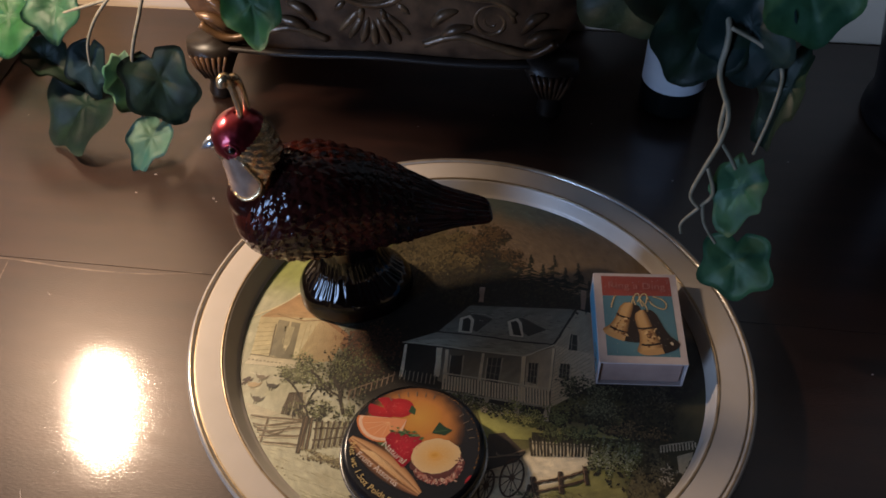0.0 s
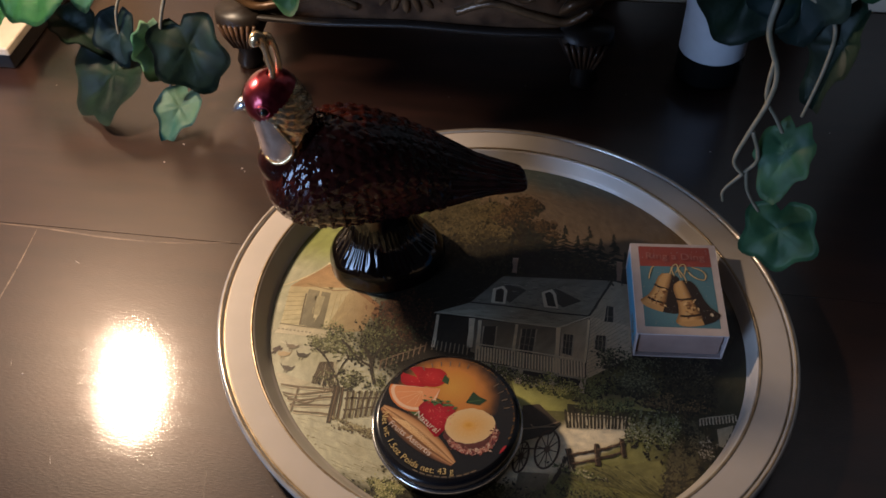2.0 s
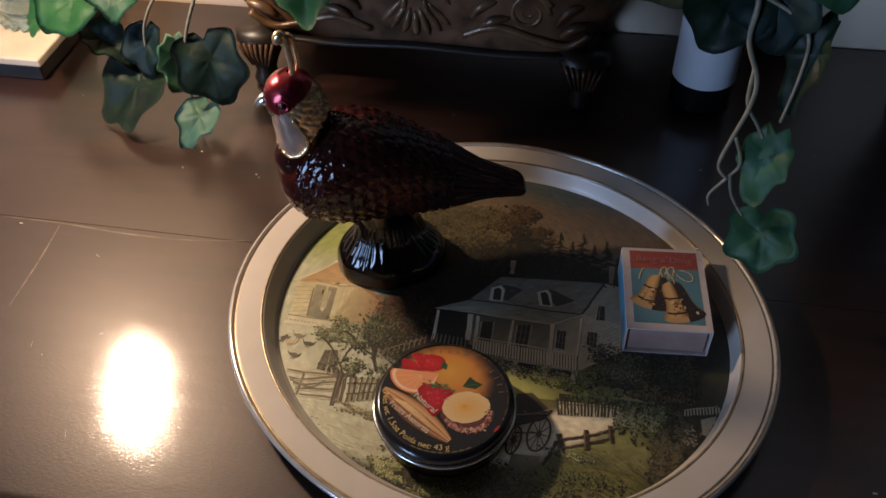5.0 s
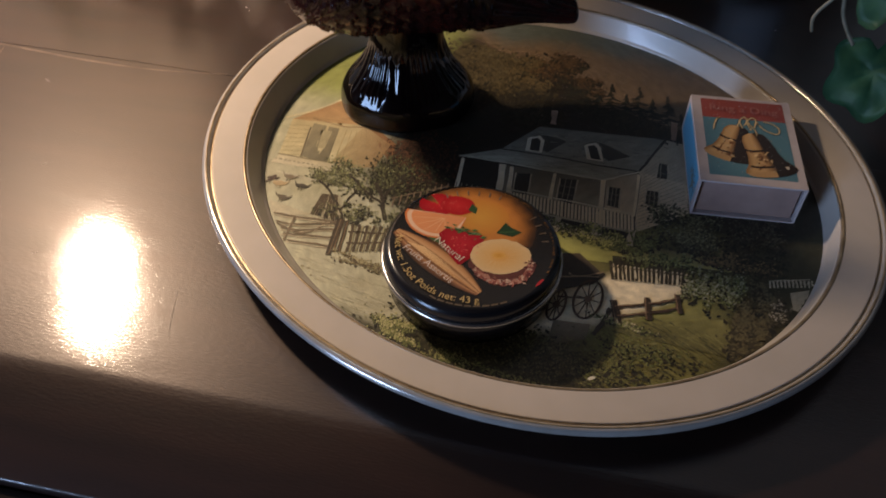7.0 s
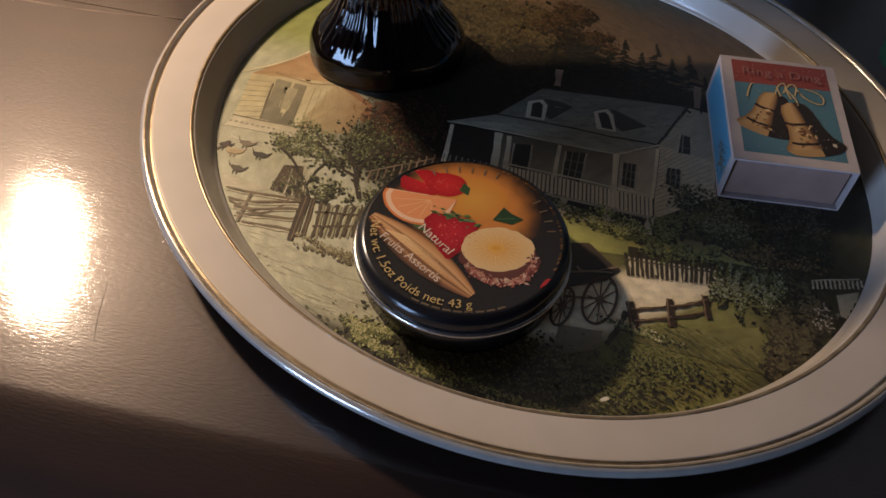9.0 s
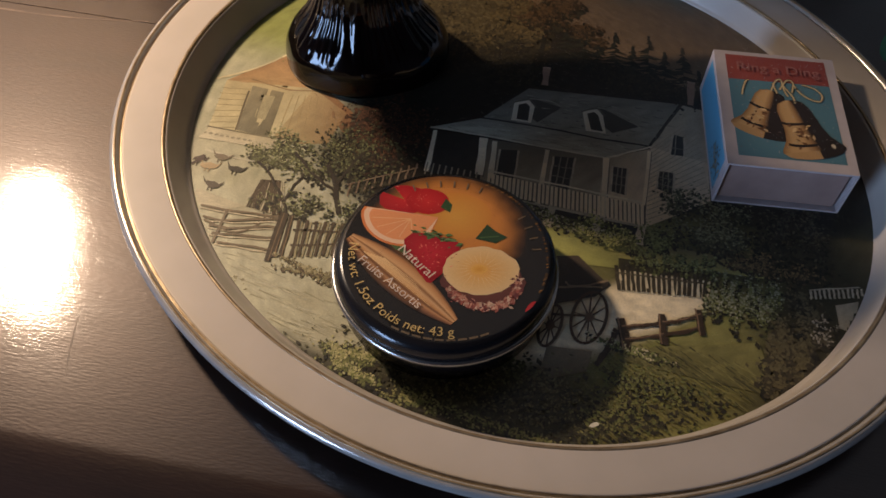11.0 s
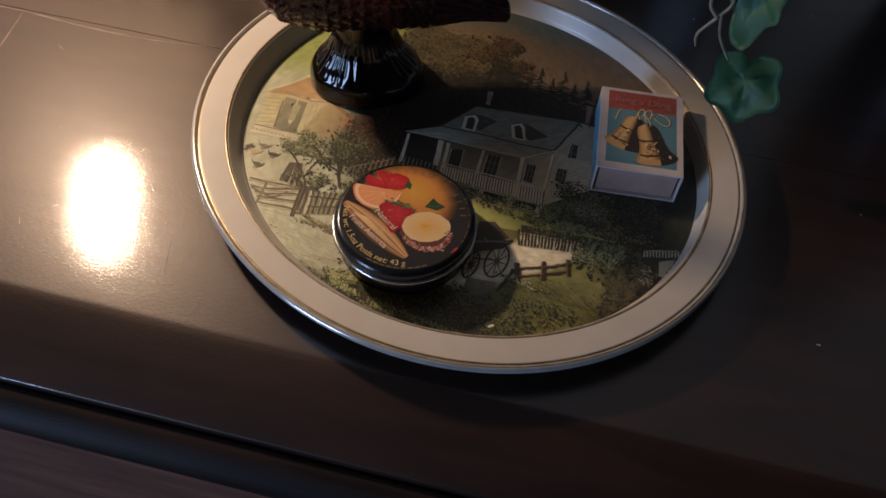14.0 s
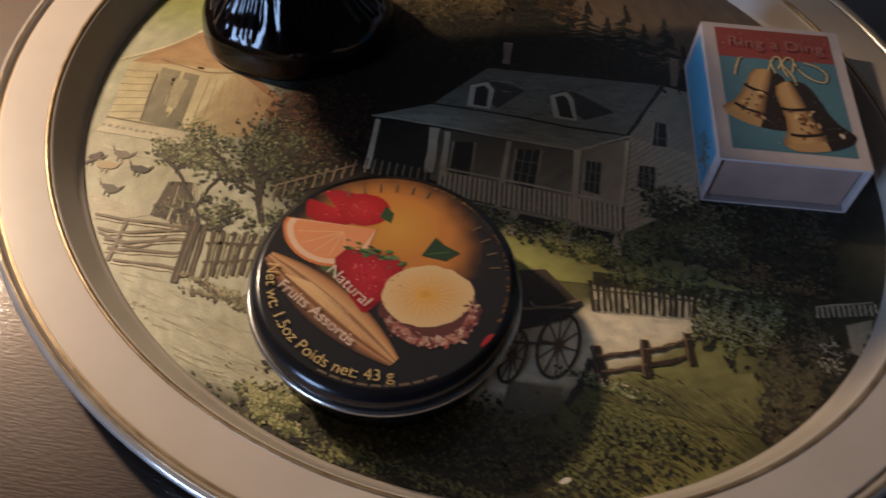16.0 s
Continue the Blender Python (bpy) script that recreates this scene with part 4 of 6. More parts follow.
# ---- round tin ----
TIN = pose(-0.0035, -0.066, 0.0025)
tin = thing("round_candy_tin", TIN, "round black candy tin with a fruit picture on its lid", "tin")
part("body", lathe([(0, 0), (0.0295, 0), (0.0308, 0.0012), (0.0308, 0.0135), (0, 0.0135)], 96), BLACKTIN, tin)
lid = part("lid", lathe([(0.0300, 0.0118), (0.0318, 0.0122), (0.0323, 0.0150), (0.0320, 0.0168), (0.0311, 0.0181), (0.0298, 0.0187), (0.0294, 0.0188), (0.0, 0.0188)], 96), BLACKTIN, tin)
part("bead", lathe([(0.0322 + 0.0010 * math.cos(a), 0.0126 + 0.0010 * math.sin(a)) for a in [2 * math.pi * k / 10 for k in range(10)]], 96, True), STEEL, lid, "bare metal bead")
art = Print(0.01886, lambda x, y: math.hypot(x, y) < 29.6)
INKBLACK, GLOW = (0.010, 0.009, 0.009), (0.56, 0.21, 0.045)


def glow(x, y):
    d = math.hypot(x + 3, (y - 9) * 1.05)
    return tone(GLOW, INKBLACK, soft(d + 1.2 * noise.noise(Vector((x * 0.3, y * 0.3, 5))), 14, 24) if y > 4 else soft(d, 10, 20))


for i in range(26):
    for k in range(110):
        pts = []
        for a, b in ((i, k), (i + 1, k), (i + 1, k + 1), (i, k + 1)):
            pts.append((29.4 * a / 26 * math.cos(2 * math.pi * b / 110), 29.4 * a / 26 * math.sin(2 * math.pi * b / 110)))
        if i == 0:
            pts = pts[1:]
        art.flat(pts, None, 0, [glow(*p) for p in pts])
# whole orange with its leaf
art.blob(-2, 14, 10.5, 9.0, (0.62, 0.31, 0.055), 2, 20, 0.0, 26, (0.56, 0.22, 0.04))
art.flat([(7.5, 14.5), (6.0, 8.2), (12.0, 8.8), (14.5, 12.2), (10.5, 13.0)], (0.02, 0.05, 0.02), 6)
art.line((7, 9), (12, 11.5), 0.35, (0.06, 0.12, 0.04), 7)
# strawberries behind
art.blob(-18.5, 14.2, 7.6, 5.6, (0.54, 0.018, 0.022), 1, 22, 0.03, 22, (0.34, 0.008, 0.014))
art.blob(-12.0, 16.2, 6.4, 5.0, (0.56, 0.022, 0.024), 4, 15, 0.03, 22, (0.38, 0.010, 0.014))
art.dabs(26, lambda: (random.gauss(-15.5, 4), random.gauss(15.5, 2)), 0.22, [(0.75, 0.16, 0.12), (0.66, 0.08, 0.06)], 8)
art.flat([(-7.5, 15.4), (-4.2, 14.6), (-4.6, 17.6), (-7.2, 19.2)], (0.03, 0.07, 0.025), 5)
art.flat([(-27, 13.2), (-21, 18.4), (-19, 18), (-23, 15)], (0.06, 0.11, 0.04), 2)
art.flat([(-29, 4.5), (-14, -4), (-6, -5), (-14, 0)], (0.07, 0.12, 0.04), 3)
# orange wedge with rind and pith
for w, col, lay in ((0.0, (0.66, 0.20, 0.06), 5), (0.9, (0.80, 0.52, 0.34), 6), (2.6, (0.74, 0.29, 0.12), 7)):
    arc = []
    for k in range(15):
        a = math.radians(196 + 136 * k / 14)
        arc.append((-17.0 + (12.2 - w) * math.cos(a), 8.6 - 0.4 * w * 0.4 + (11.6 - w) * math.sin(a)))
    art.flat([(-6.8, 11.6), (-28.6 + w, 7.4)] + arc, col, lay)
for k in range(5):
    a = math.radians(208 + 26 * k)
    art.line((-14, 8), (-17 + 8.6 * math.cos(a), 8.2 + 8.2 * math.sin(a)), 0.3, (0.80, 0.42, 0.2), 8)
# strawberry in front
berry = [(-13.0, 0.2), (-11.6, 3.4), (-8, 4.6), (-4, 5.0), (0, 5.9), (2.4, 4.6), (3.4, 2.2), (3.2, -1.5), (1.6, -6.6), (-0.4, -11.2), (-1.6, -11.4), (-5.0, -9.0), (-9.6, -5.0), (-12, -2.2)]
ctr = (-3.6, -1.4)
for p, q in zip(berry, berry[1:] + berry[:1]):
    art.flat([ctr, p, q], None, 10, [(0.52, 0.016, 0.030), (0.32, 0.006, 0.014), (0.32, 0.006, 0.014)])
art.dabs(40, lambda: (random.gauss(-3.5, 3.0), random.gauss(-1.5, 2.8)), 0.28, [(0.75, 0.16, 0.12), (0.25, 0.005, 0.01)], 11)
art.dabs(26, lambda: (random.gauss(-6, 3.4), random.gauss(4.6, 0.8)), 0.9, [(0.07, 0.14, 0.045), (0.13, 0.2, 0.08), (0.03, 0.06, 0.02)], 12, 15)
# pineapple slice and its rind
art.blob(12.6, -4.4, 11.6, 9.6, (0.16, 0.05, 0.035), 8, 25, 0.07, 34, (0.10, 0.03, 0.025))
art.dabs(260, lambda: (12.6 + 10.2 * math.cos(a := random.uniform(-2.4, 0.5)) + random.gauss(0, 0.5), -5.0 + 8.8 * math.sin(a) + random.gauss(0, 0.6)), 0.75, [(0.45, 0.20, 0.14), (0.55, 0.36, 0.26), (0.12, 0.03, 0.03), (0.28, 0.08, 0.06)], 9)
art.blob(11.2, -2.0, 10.8, 8.3, (0.74, 0.36, 0.07), 11, 25, 0.03, 34, (0.72, 0.50, 0.25))
art.blob(10.6, -1.8, 2.4, 1.7, (0.66, 0.30, 0.04), 12, 25, 0.0, 16, (0.76, 0.42, 0.10))
for k in range(22):
    a = 2 * math.pi * k / 22
    art.line((10.8 + 3.4 * math.cos(a), -2 + 2.6 * math.sin(a)), (11 + 8.6 * math.cos(a + 0.1), -2.3 + 6.6 * math.sin(a + 0.1)), 0.14, (0.80, 0.56, 0.27), 13, 0.05)
# peach wedge, blended across its width and pointed at its ends
for k in range(16):
    f0, f1 = k / 16, (k + 1) / 16

    def across(f, v):
        half = 5.9 * math.sin(math.pi * (0.06 + 0.88 * f)) ** 0.8
        return (-28 + 38 * f + 0.42 * v * half, -4.6 - 16.2 * f + 0.9 * v * half)
    shades = [(-1.0, (0.016, 0.012, 0.010)), (-0.62, (0.30, 0.13, 0.06)), (-0.45, (0.50, 0.25, 0.11)), (-0.30, (0.16, 0.065, 0.03)), (-0.1, (0.56, 0.28, 0.11)), (0.12, (0.62, 0.36, 0.17)), (0.30, (0.26, 0.11, 0.045)), (0.45, (0.66, 0.38, 0.17)), (0.8, (0.48, 0.22, 0.085)), (1.0, (0.10, 0.045, 0.022))]
    for (v0, c0), (v1, c1) in zip(shades, shades[1:]):
        art.flat([across(f0, v0), across(f1, v0), across(f1, v1), across(f0, v1)], None, 5, [c0, c0, c1, c1])
for k in range(7):
    v = -0.5 + 0.2 * k
    art.line((-22 + k, -7 - 0.4 * k + 2 * v), (2 - k, -17.5 + 0.6 * k + 1.5 * v), 0.4, (0.78, 0.50, 0.24), 6, 0.1)
art.blob(28.2, -8.6, 1.2, 2.6, (0.40, 0.02, 0.025), 8, -15, 0.05, 12)
art.dabs(90, lambda: (29.0 * math.cos(a := random.uniform(-0.1, 1.5)), 29.0 * math.sin(a)), 0.5, [(0.20, 0.09, 0.02), (0.1, 0.05, 0.015)], 3, 40, 2.2)
art.mesh("lid_picture", printed("lid_print", 0.25, 0.15), lid, "fruit printed on a black ground")


def on_arc(text, size, radius, start, sweep, name, mat, parent, z):
    """Writing bent round the lid, read from outside, from the angle start through sweep degrees."""
    bm, width = letters(text, size)
    for v in bm.verts:
        a = math.radians(start + sweep * v.co.x / width)
        r = radius - v.co.y * (-1 if sweep < 0 else 1)
        v.co = (r * math.cos(a), r * math.sin(a), z)
    return part(name, bm, mat, parent, smooth=False)


def on_line(text, size, x, y, turn, name, mat, parent, z, wide=None):
    bm, width = letters(text, size)
    f = (wide or width) / width
    c, s = math.cos(math.radians(turn)), math.sin(math.radians(turn))
    for v in bm.verts:
        px, py = v.co.x * f, v.co.y
        v.co = (x + c * px - s * py, y + s * px + c * py, z)
    return part(name, bm, mat, parent, smooth=False)


on_arc("Net wt: 1.5oz Poids net: 43 g", 0.0040, 0.0278, 194, 101, "writing", GOLDINK, lid, 0.01960)
on_line("Natural", 0.0042, -0.0135, -0.0042, -26, "writing", PALEINK, lid, 0.01960, 0.0135)
on_line("Fruits Assortis", 0.0040, -0.0225, -0.0120, -22, "writing", PALEINK, lid, 0.01960, 0.0235)
# the maker's name and the small print stay plain bars
for k in range(6):
    a = math.radians(132 - 9 * k)
    bars = bmesh.new()
    block(-0.0012, -0.00022, 0, 0.0012, 0.00022, 0.00012, bm=bars)
    m = pose(0.0262 * math.cos(a), 0.0262 * math.sin(a), 0.01895, 0, 0, math.degrees(a))
    bmesh.ops.transform(bars, matrix=m, verts=bars.verts)
    part("lettering_bar", bars, DIMGOLD, lid, smooth=False)
for k in range(4):
    a = math.radians(52 - 9 * k)
    bars = bmesh.new()
    block(-0.0013, -0.00022, 0, 0.0013, 0.00022, 0.00012, bm=bars)
    bmesh.ops.transform(bars, matrix=pose(0.0262 * math.cos(a), 0.0262 * math.sin(a), 0.01895, 0, 0, math.degrees(a)), verts=bars.verts)
    part("lettering_bar", bars, DIMGOLD, lid, smooth=False)
for k in range(9):
    a = math.radians(262 + 6.2 * k)
    bars = bmesh.new()
    block(-0.0003, -0.0012, 0, 0.0003, 0.0012, 0.00012, bm=bars)
    bmesh.ops.transform(bars, matrix=pose(0.0287 * math.cos(a), 0.0287 * math.sin(a), 0.01895, 0, 0, math.degrees(a)), verts=bars.verts)
    part("lettering_bar", bars, DIMGOLD, lid, smooth=False)

# ---- matchbox ----
BOX = pose(0.0793, 0.0322, 0.00262, 0, 0, 14.6)
matchbox = thing("matchbox", BOX, "white matchbox with two bells on its blue and red label", "matchbox")
W2, L2, H2 = 0.0206, 0.0273, 0.0184
bm = bmesh.new()
T = 0.0007
loops = []
for y in (-L2, L2):
    for w, z0, z1 in ((W2, 0.0, H2), (W2 - T, T, H2 - T)):
        ring = [(-w, z0), (0.0, z0), (w, z0), (w, z1), (w * 0.5, z1), (0.0, z1), (-w * 0.5, z1), (-w, z1)]
        loops.append([bm.verts.new((x, y, z)) for x, z in ring])
for a, b in ((0, 2), (1, 3), (0, 1), (2, 3)):
    for k in range(8):
        bm.faces.new((loops[a][k], loops[a][(k + 1) % 8], loops[b][(k + 1) % 8], loops[b][k]))
sleeve = part("sleeve", bm, CARD, matchbox, smooth=False)
part("drawer", block(-W2 + 0.0014, -L2 + 0.0016, 0.0010, W2 - 0.0016, L2 - 0.0018, H2 - 0.0022, 0.0004, 1), PINKCARD, matchbox, "pinkish card drawer", smooth=False)
face = Print(H2 + 0.00006)
face.flat([(-16.8, 12.8), (17.4, 13.2), (17.4, 25.4), (-16.8, 25.4)], (0.27, 0.055, 0.042), 0)
face.flat([(-16.8, -23.2), (17.4, -23.2), (17.4, 13.2), (-16.8, 12.8)], (0.085, 0.19, 0.235), 0)
BELLDARK = (0.022, 0.013, 0.009)


def bell(x, y, turn, w, h, layer):
    """A brass hand bell seen from its side: lit on the left, black on the right, with dark bands."""
    c, s = math.cos(math.radians(turn)), math.sin(math.radians(turn))

    def put(px, py):
        return (x + c * px * w - s * py * h, y + s * px * w + c * py * h)
    half = [(0.16, 1.04), (0.42, 0.98), (0.54, 0.84), (0.58, 0.62), (0.62, 0.42), (0.74, 0.22), (1.0, 0.04), (1.02, -0.02)]
    tones = [(-1.0, (0.26, 0.13, 0.045)), (-0.72, (0.50, 0.30, 0.12)), (-0.25, (0.54, 0.33, 0.14)), (0.02, (0.32, 0.17, 0.065)), (0.24, BELLDARK), (1.0, BELLDARK)]
    for (a0, b0), (a1, b1) in zip(half, half[1:]):
        for (u0, c0), (u1, c1) in zip(tones, tones[1:]):
            face.flat([put(u0 * a0, b0), put(u1 * a0, b0), put(u1 * a1, b1), put(u0 * a1, b1)], None, layer, [c0, c1, c1, c0])
    for k in range(14):         # the open mouth curves below the lip
        t0, t1 = -1 + k / 7, -1 + (k + 1) / 7
        d0, d1 = 0.16 * math.sqrt(max(0, 1 - t0 * t0)), 0.16 * math.sqrt(max(0, 1 - t1 * t1))
        col = (0.46, 0.27, 0.11) if k < 8 else BELLDARK
        face.flat([put(t0, -0.01), put(t1, -0.01), put(t1, -0.02 - d1), put(t0, -0.02 - d0)], col, layer)
    for f, e in ((0.16, 0.72), (0.60, 0.60)):
        pts = [put(e * t, f - 0.07 * math.sqrt(1 - t * t * 0.98)) for t in np.linspace(-1, 1, 9)]
        for p, q in zip(pts, pts[1:]):
            face.line(p, q, 1.1, BELLDARK, layer + 3)
    face.dabs(12, lambda: put(random.uniform(-0.5, 0.25), random.uniform(0.02, 0.55)), 1.0, [(0.14, 0.06, 0.02), (0.62, 0.42, 0.20), (0.20, 0.09, 0.035)], layer + 2)


bell(-8.4, -11, -17, 9.8, 19.5, 2)
bell(7.8, -18, 14, 10.4, 22, 8)
face.blob(14.2, -15.6, 0.7, 1.1, (0.6, 0.5, 0.35), 11, 20, 0.1, 8)
for loop in ([(-13, 5), (-12.4, 8), (-11, 12), (-10, 12.6)], [(-3, 8), (-1, 13), (1, 14), (1.5, 9), (2.5, 6)], [(0, 9), (3, 14), (5, 13), (4, 8)], [(5, 12), (7, 8), (10, 5.5), (13, 5), (14, 8), (12, 11), (8, 12.5)], [(1, 12), (2, 10), (4, 6), (4.4, 3)], [(-2, 12), (-1.5, 9), (-1, 7)]):
    pts = spline(loop, 5)
    for p, q in zip(pts, pts[1:]):
        face.line(p, q, 0.9, (0.10, 0.09, 0.06), 11)
        face.line(p, q, 0.5, (0.62, 0.47, 0.24), 12)
face.dabs(160, lambda: (random.uniform(-16, 17), random.uniform(-23, 25)), 0.22, [(0.5, 0.4, 0.38), (0.2, 0.1, 0.09), (0.3, 0.35, 0.36)], 15)
face.mesh("label", printed("box_print", 0.5, 0.1), matchbox, "blue label with a red band and two bells")
on_line("Ring a Ding", 0.0058, -0.0140, 0.0172, -0.8, "writing", REDINK, matchbox, H2 + 0.0007, 0.0285)
side = Print(0.0)
side.flat([(-24, 1.8), (24, 1.8), (24, 16.6), (-24, 16.6)], (0.10, 0.34, 0.52), 0)
side.dabs(26, lambda: (random.gauss(15, 3), random.gauss(8, 2.6)), 1.0, [(0.05, 0.06, 0.05), (0.3, 0.22, 0.1), (0.10, 0.12, 0.1)], 2)
strip = side.mesh("side_label", printed("side_print", 0.5, 0.1), matchbox, "bright blue side label")
strip.matrix_basis = pose(-W2 - 0.00008, 0, 0, 90, 0, -90)

# ---- glass bird ----
AXIS = math.degrees(math.atan2(0.0371, 0.0634))
bird = thing("bird_decanter", pose(-0.0700, 0.0215, 0.00262, 0, 0, AXIS), "dark amber glass quail decanter with a gold and red head", "decanter")
SECT = spline([(-0.0485, 0.0690, 0.003, 0.003), (-0.0460, 0.0682, 0.012, 0.010), (-0.0400, 0.0685, 0.0198, 0.0165), (-0.0300, 0.0700, 0.0258, 0.0215), (-0.0180, 0.0708, 0.0296, 0.0240), (-0.0030, 0.0702, 0.0292, 0.0238), (0.0130, 0.0657, 0.0256, 0.0218),
    (0.0260, 0.0610, 0.0215, 0.0185), (0.0390, 0.0556, 0.0174, 0.0150), (0.0530, 0.0502, 0.0108, 0.0112), (0.0650, 0.0458, 0.0074, 0.0090), (0.0740, 0.0427, 0.0053, 0.0075), (0.0765, 0.0420, 0.0030, 0.0045)], 16)
bm = bmesh.new()
N = 208
rings = []
for i, (s, zc, h, w) in enumerate(SECT):
    ring = []
    for k in range(N):
        a = 2 * math.pi * k / N
        # rows of rounded feathers, each lapping over the next; long quills towards the tail
        row = (s + 0.05) / 0.0058
        col = a * (w * 1000) / 6.2 + 0.5 * (int(row) % 2)
        f = (row % 1.0) - 0.55 * (2 * (col % 1.0) - 1) ** 2
        f = f % 1.0
        lift = 0.0009 * f + 0.0005 * soft(f, 0.80, 0.96) if s < 0.036 else 0.0004 * math.sin(k * 2 * math.pi / 11)
        lift *= soft(s, -0.047, -0.036)
        lift += 0.0003 * noise.noise(Vector((s * 260, math.cos(a) * 5, math.sin(a) * 5)))
        up = math.sin(a)
        ring.append(bm.verts.new((s, (w + lift) * math.cos(a), zc + (h + lift) * (abs(up) ** 0.92) * (1 if up > 0 else -1))))
    rings.append(ring)
for p, q in zip(rings, rings[1:]):
    for k in range(N):
        bm.faces.new((p[k], p[(k + 1) % N], q[(k + 1) % N], q[k]))
bm.faces.new(rings[0]), bm.faces.new(rings[-1])
part("body", bm, GLASS, bird)
bm = bmesh.new()
rings = []
for r, z in spline([(0.93, 0.0), (1.0, 0.0014), (1.0, 0.0050), (0.965, 0.0095), (0.88, 0.0140), (0.76, 0.0185), (0.64, 0.0240), (0.56, 0.0300), (0.525, 0.0360), (0.56, 0.043), (0.64, 0.050)], 4):
    ring = []
    for k in range(240):
        a = 2 * math.pi * k / 240
        # short feathers of uneven length scored round the leg, a smooth skirt below
        start = 0.0125 + 0.0035 * noise.noise(Vector((math.cos(a) * 6, math.sin(a) * 6, 1.0)))
        band = soft(z, start, start + 0.004) * (1 - soft(z, 0.029, 0.037))
        rib = 0.00075 * (abs(math.sin(19 * a + 1.6 * math.sin(5 * a) + z * 90)) - 0.5) * band * (0.6 + 0.8 * abs(noise.noise(Vector((a * 5, 0, z * 40)))))
        rib += 0.0003 * noise.noise(Vector((math.cos(a) * 3.0, math.sin(a) * 3.0, z * 160))) * soft(z, 0.003, 0.010)
        lobes = 1 + 0.035 * math.cos(2 * a + 0.6) + 0.012 * math.cos(7 * a)
        ring.append(bm.verts.new(((0.0292 * r * lobes + rib) * math.cos(a) + 0.0030, (0.0250 * r * lobes + rib) * math.sin(a), z)))
    rings.append(ring)
for p, q in zip(rings, rings[1:]):
    for k in range(240):
        bm.faces.new((p[k], p[(k + 1) % 240], q[(k + 1) % 240], q[k]))
bm.faces.new(rings[0]), bm.faces.new(rings[-1])
part("foot", bm, FOOTGLASS, bird, "ribbed glass foot")

HEAD = spline([(0.074, -0.0365, 0.0110, 0.0120), (0.083, -0.0355, 0.0132, 0.0135), (0.091, -0.0325, 0.0126, 0.0130), (0.099, -0.0312, 0.0128, 0.0126), (0.107, -0.0318, 0.0130, 0.0122), (0.114, -0.0338, 0.0130, 0.0120),
    (0.120, -0.0348, 0.0118, 0.0108), (0.1252, -0.0345, 0.0090, 0.0084), (0.1282, -0.0340, 0.0050, 0.0048), (0.1292, -0.0340, 0.0010, 0.0010)], 7)
NH = 88


def surface(s, z):
    """Half the head's width at a place of its side view."""
    row = min(HEAD, key=lambda r: abs(r[0] - z))
    return row[3] * math.sqrt(max(0.0, 1 - ((s - row[1]) / row[2]) ** 2))


def head_part(name, mat, keep, relief, label, grow=0.0):
    """The faces of the head that keep() picks by their place in the side view, with their own relief."""
    bm = bmesh.new()
    grid = []
    for z, s, rs, w in HEAD:
        ring = []
        for k in range(NH):
            a = 2 * math.pi * k / NH
            lift = grow + relief(s - rs * math.cos(a), z, a)
            ring.append((s - (rs + lift) * math.cos(a), (w + lift) * math.sin(a), z))
        grid.append(ring)
    made = {}
    for i in range(len(HEAD) - 1):
        for k in range(NH):
            ids = [(i, k), (i, (k + 1) % NH), (i + 1, (k + 1) % NH), (i + 1, k)]
            s = sum(grid[p][q][0] for p, q in ids) / 4
            if keep(s, (HEAD[i][0] + HEAD[i + 1][0]) / 2):
                for key in ids:
                    if key not in made:
                        made[key] = bm.verts.new(grid[key[0]][key[1]])
                bm.faces.new([made[key] for key in ids])
    return part(name, bm, mat, bird, label)


def is_crown(s, z):
    return z > 0.1135 + 0.62 * max(0.0, s + 0.0410)


def bib_edge(s, z):
    return math.hypot((s + 0.0400) / (0.0062 + 0.0036 * soft(z, 0.109, 0.096)), (z - 0.1025) / 0.0122)


def is_bib(s, z):
    return bib_edge(s, z) < 1 and not is_crown(s, z)


def is_neck(s, z):
    return z < max(0.0915, 0.083 + 0.95 * (s + 0.046))


def scales(s, z, a):
    row = (z + 0.5 * s) / 0.0034
    return 0.0011 * (((row % 1.0) - 0.5 * abs(2 * ((a * 3.4 + 0.5 * (int(row) % 2)) % 1.0) - 1)) % 1.0)


head_part("crown", CROWN, is_crown, lambda s, z, a: 0.0003 * noise.noise(Vector((z * 500, s * 500, 0))), "shiny metallic red crown", 0.0005)
head_part("nape", GOLDFEATHER, lambda s, z: not is_crown(s, z) and not is_bib(s, z) and not is_neck(s, z), scales, "gold feathered neck")
head_part("bib", BIB, is_bib, lambda s, z, a: 0.0017 * (1 - bib_edge(s, z) ** 2) + 0.0005 * math.sin(s * 4200 + z * 900) * (1 - soft(z, 0.090, 0.101)), "pale gold throat bib", 0.0003)
head_part("neck", GLASS, lambda s, z: is_neck(s, z) and not is_bib(s, z), lambda s, z, a: 0.0, "", -0.0002)
for sgn in (-1, 1):
    bm = bmesh.new()
    line = []
    for a in np.linspace(-1.9, 0.85, 26):
        z = 0.1025 + 0.0122 * math.sin(a)
        q = -0.0400 + (0.0064 + 0.0036 * soft(z, 0.109, 0.096)) * math.cos(a)
        line.append((q, sgn * (surface(q, z) + 0.0006), z))
    tube(line, [0.0010], 8, bm)
    part("bib_rim", bm, GOLDFEATHER, bird, "raised rim of the bib")
bm = bmesh.new()
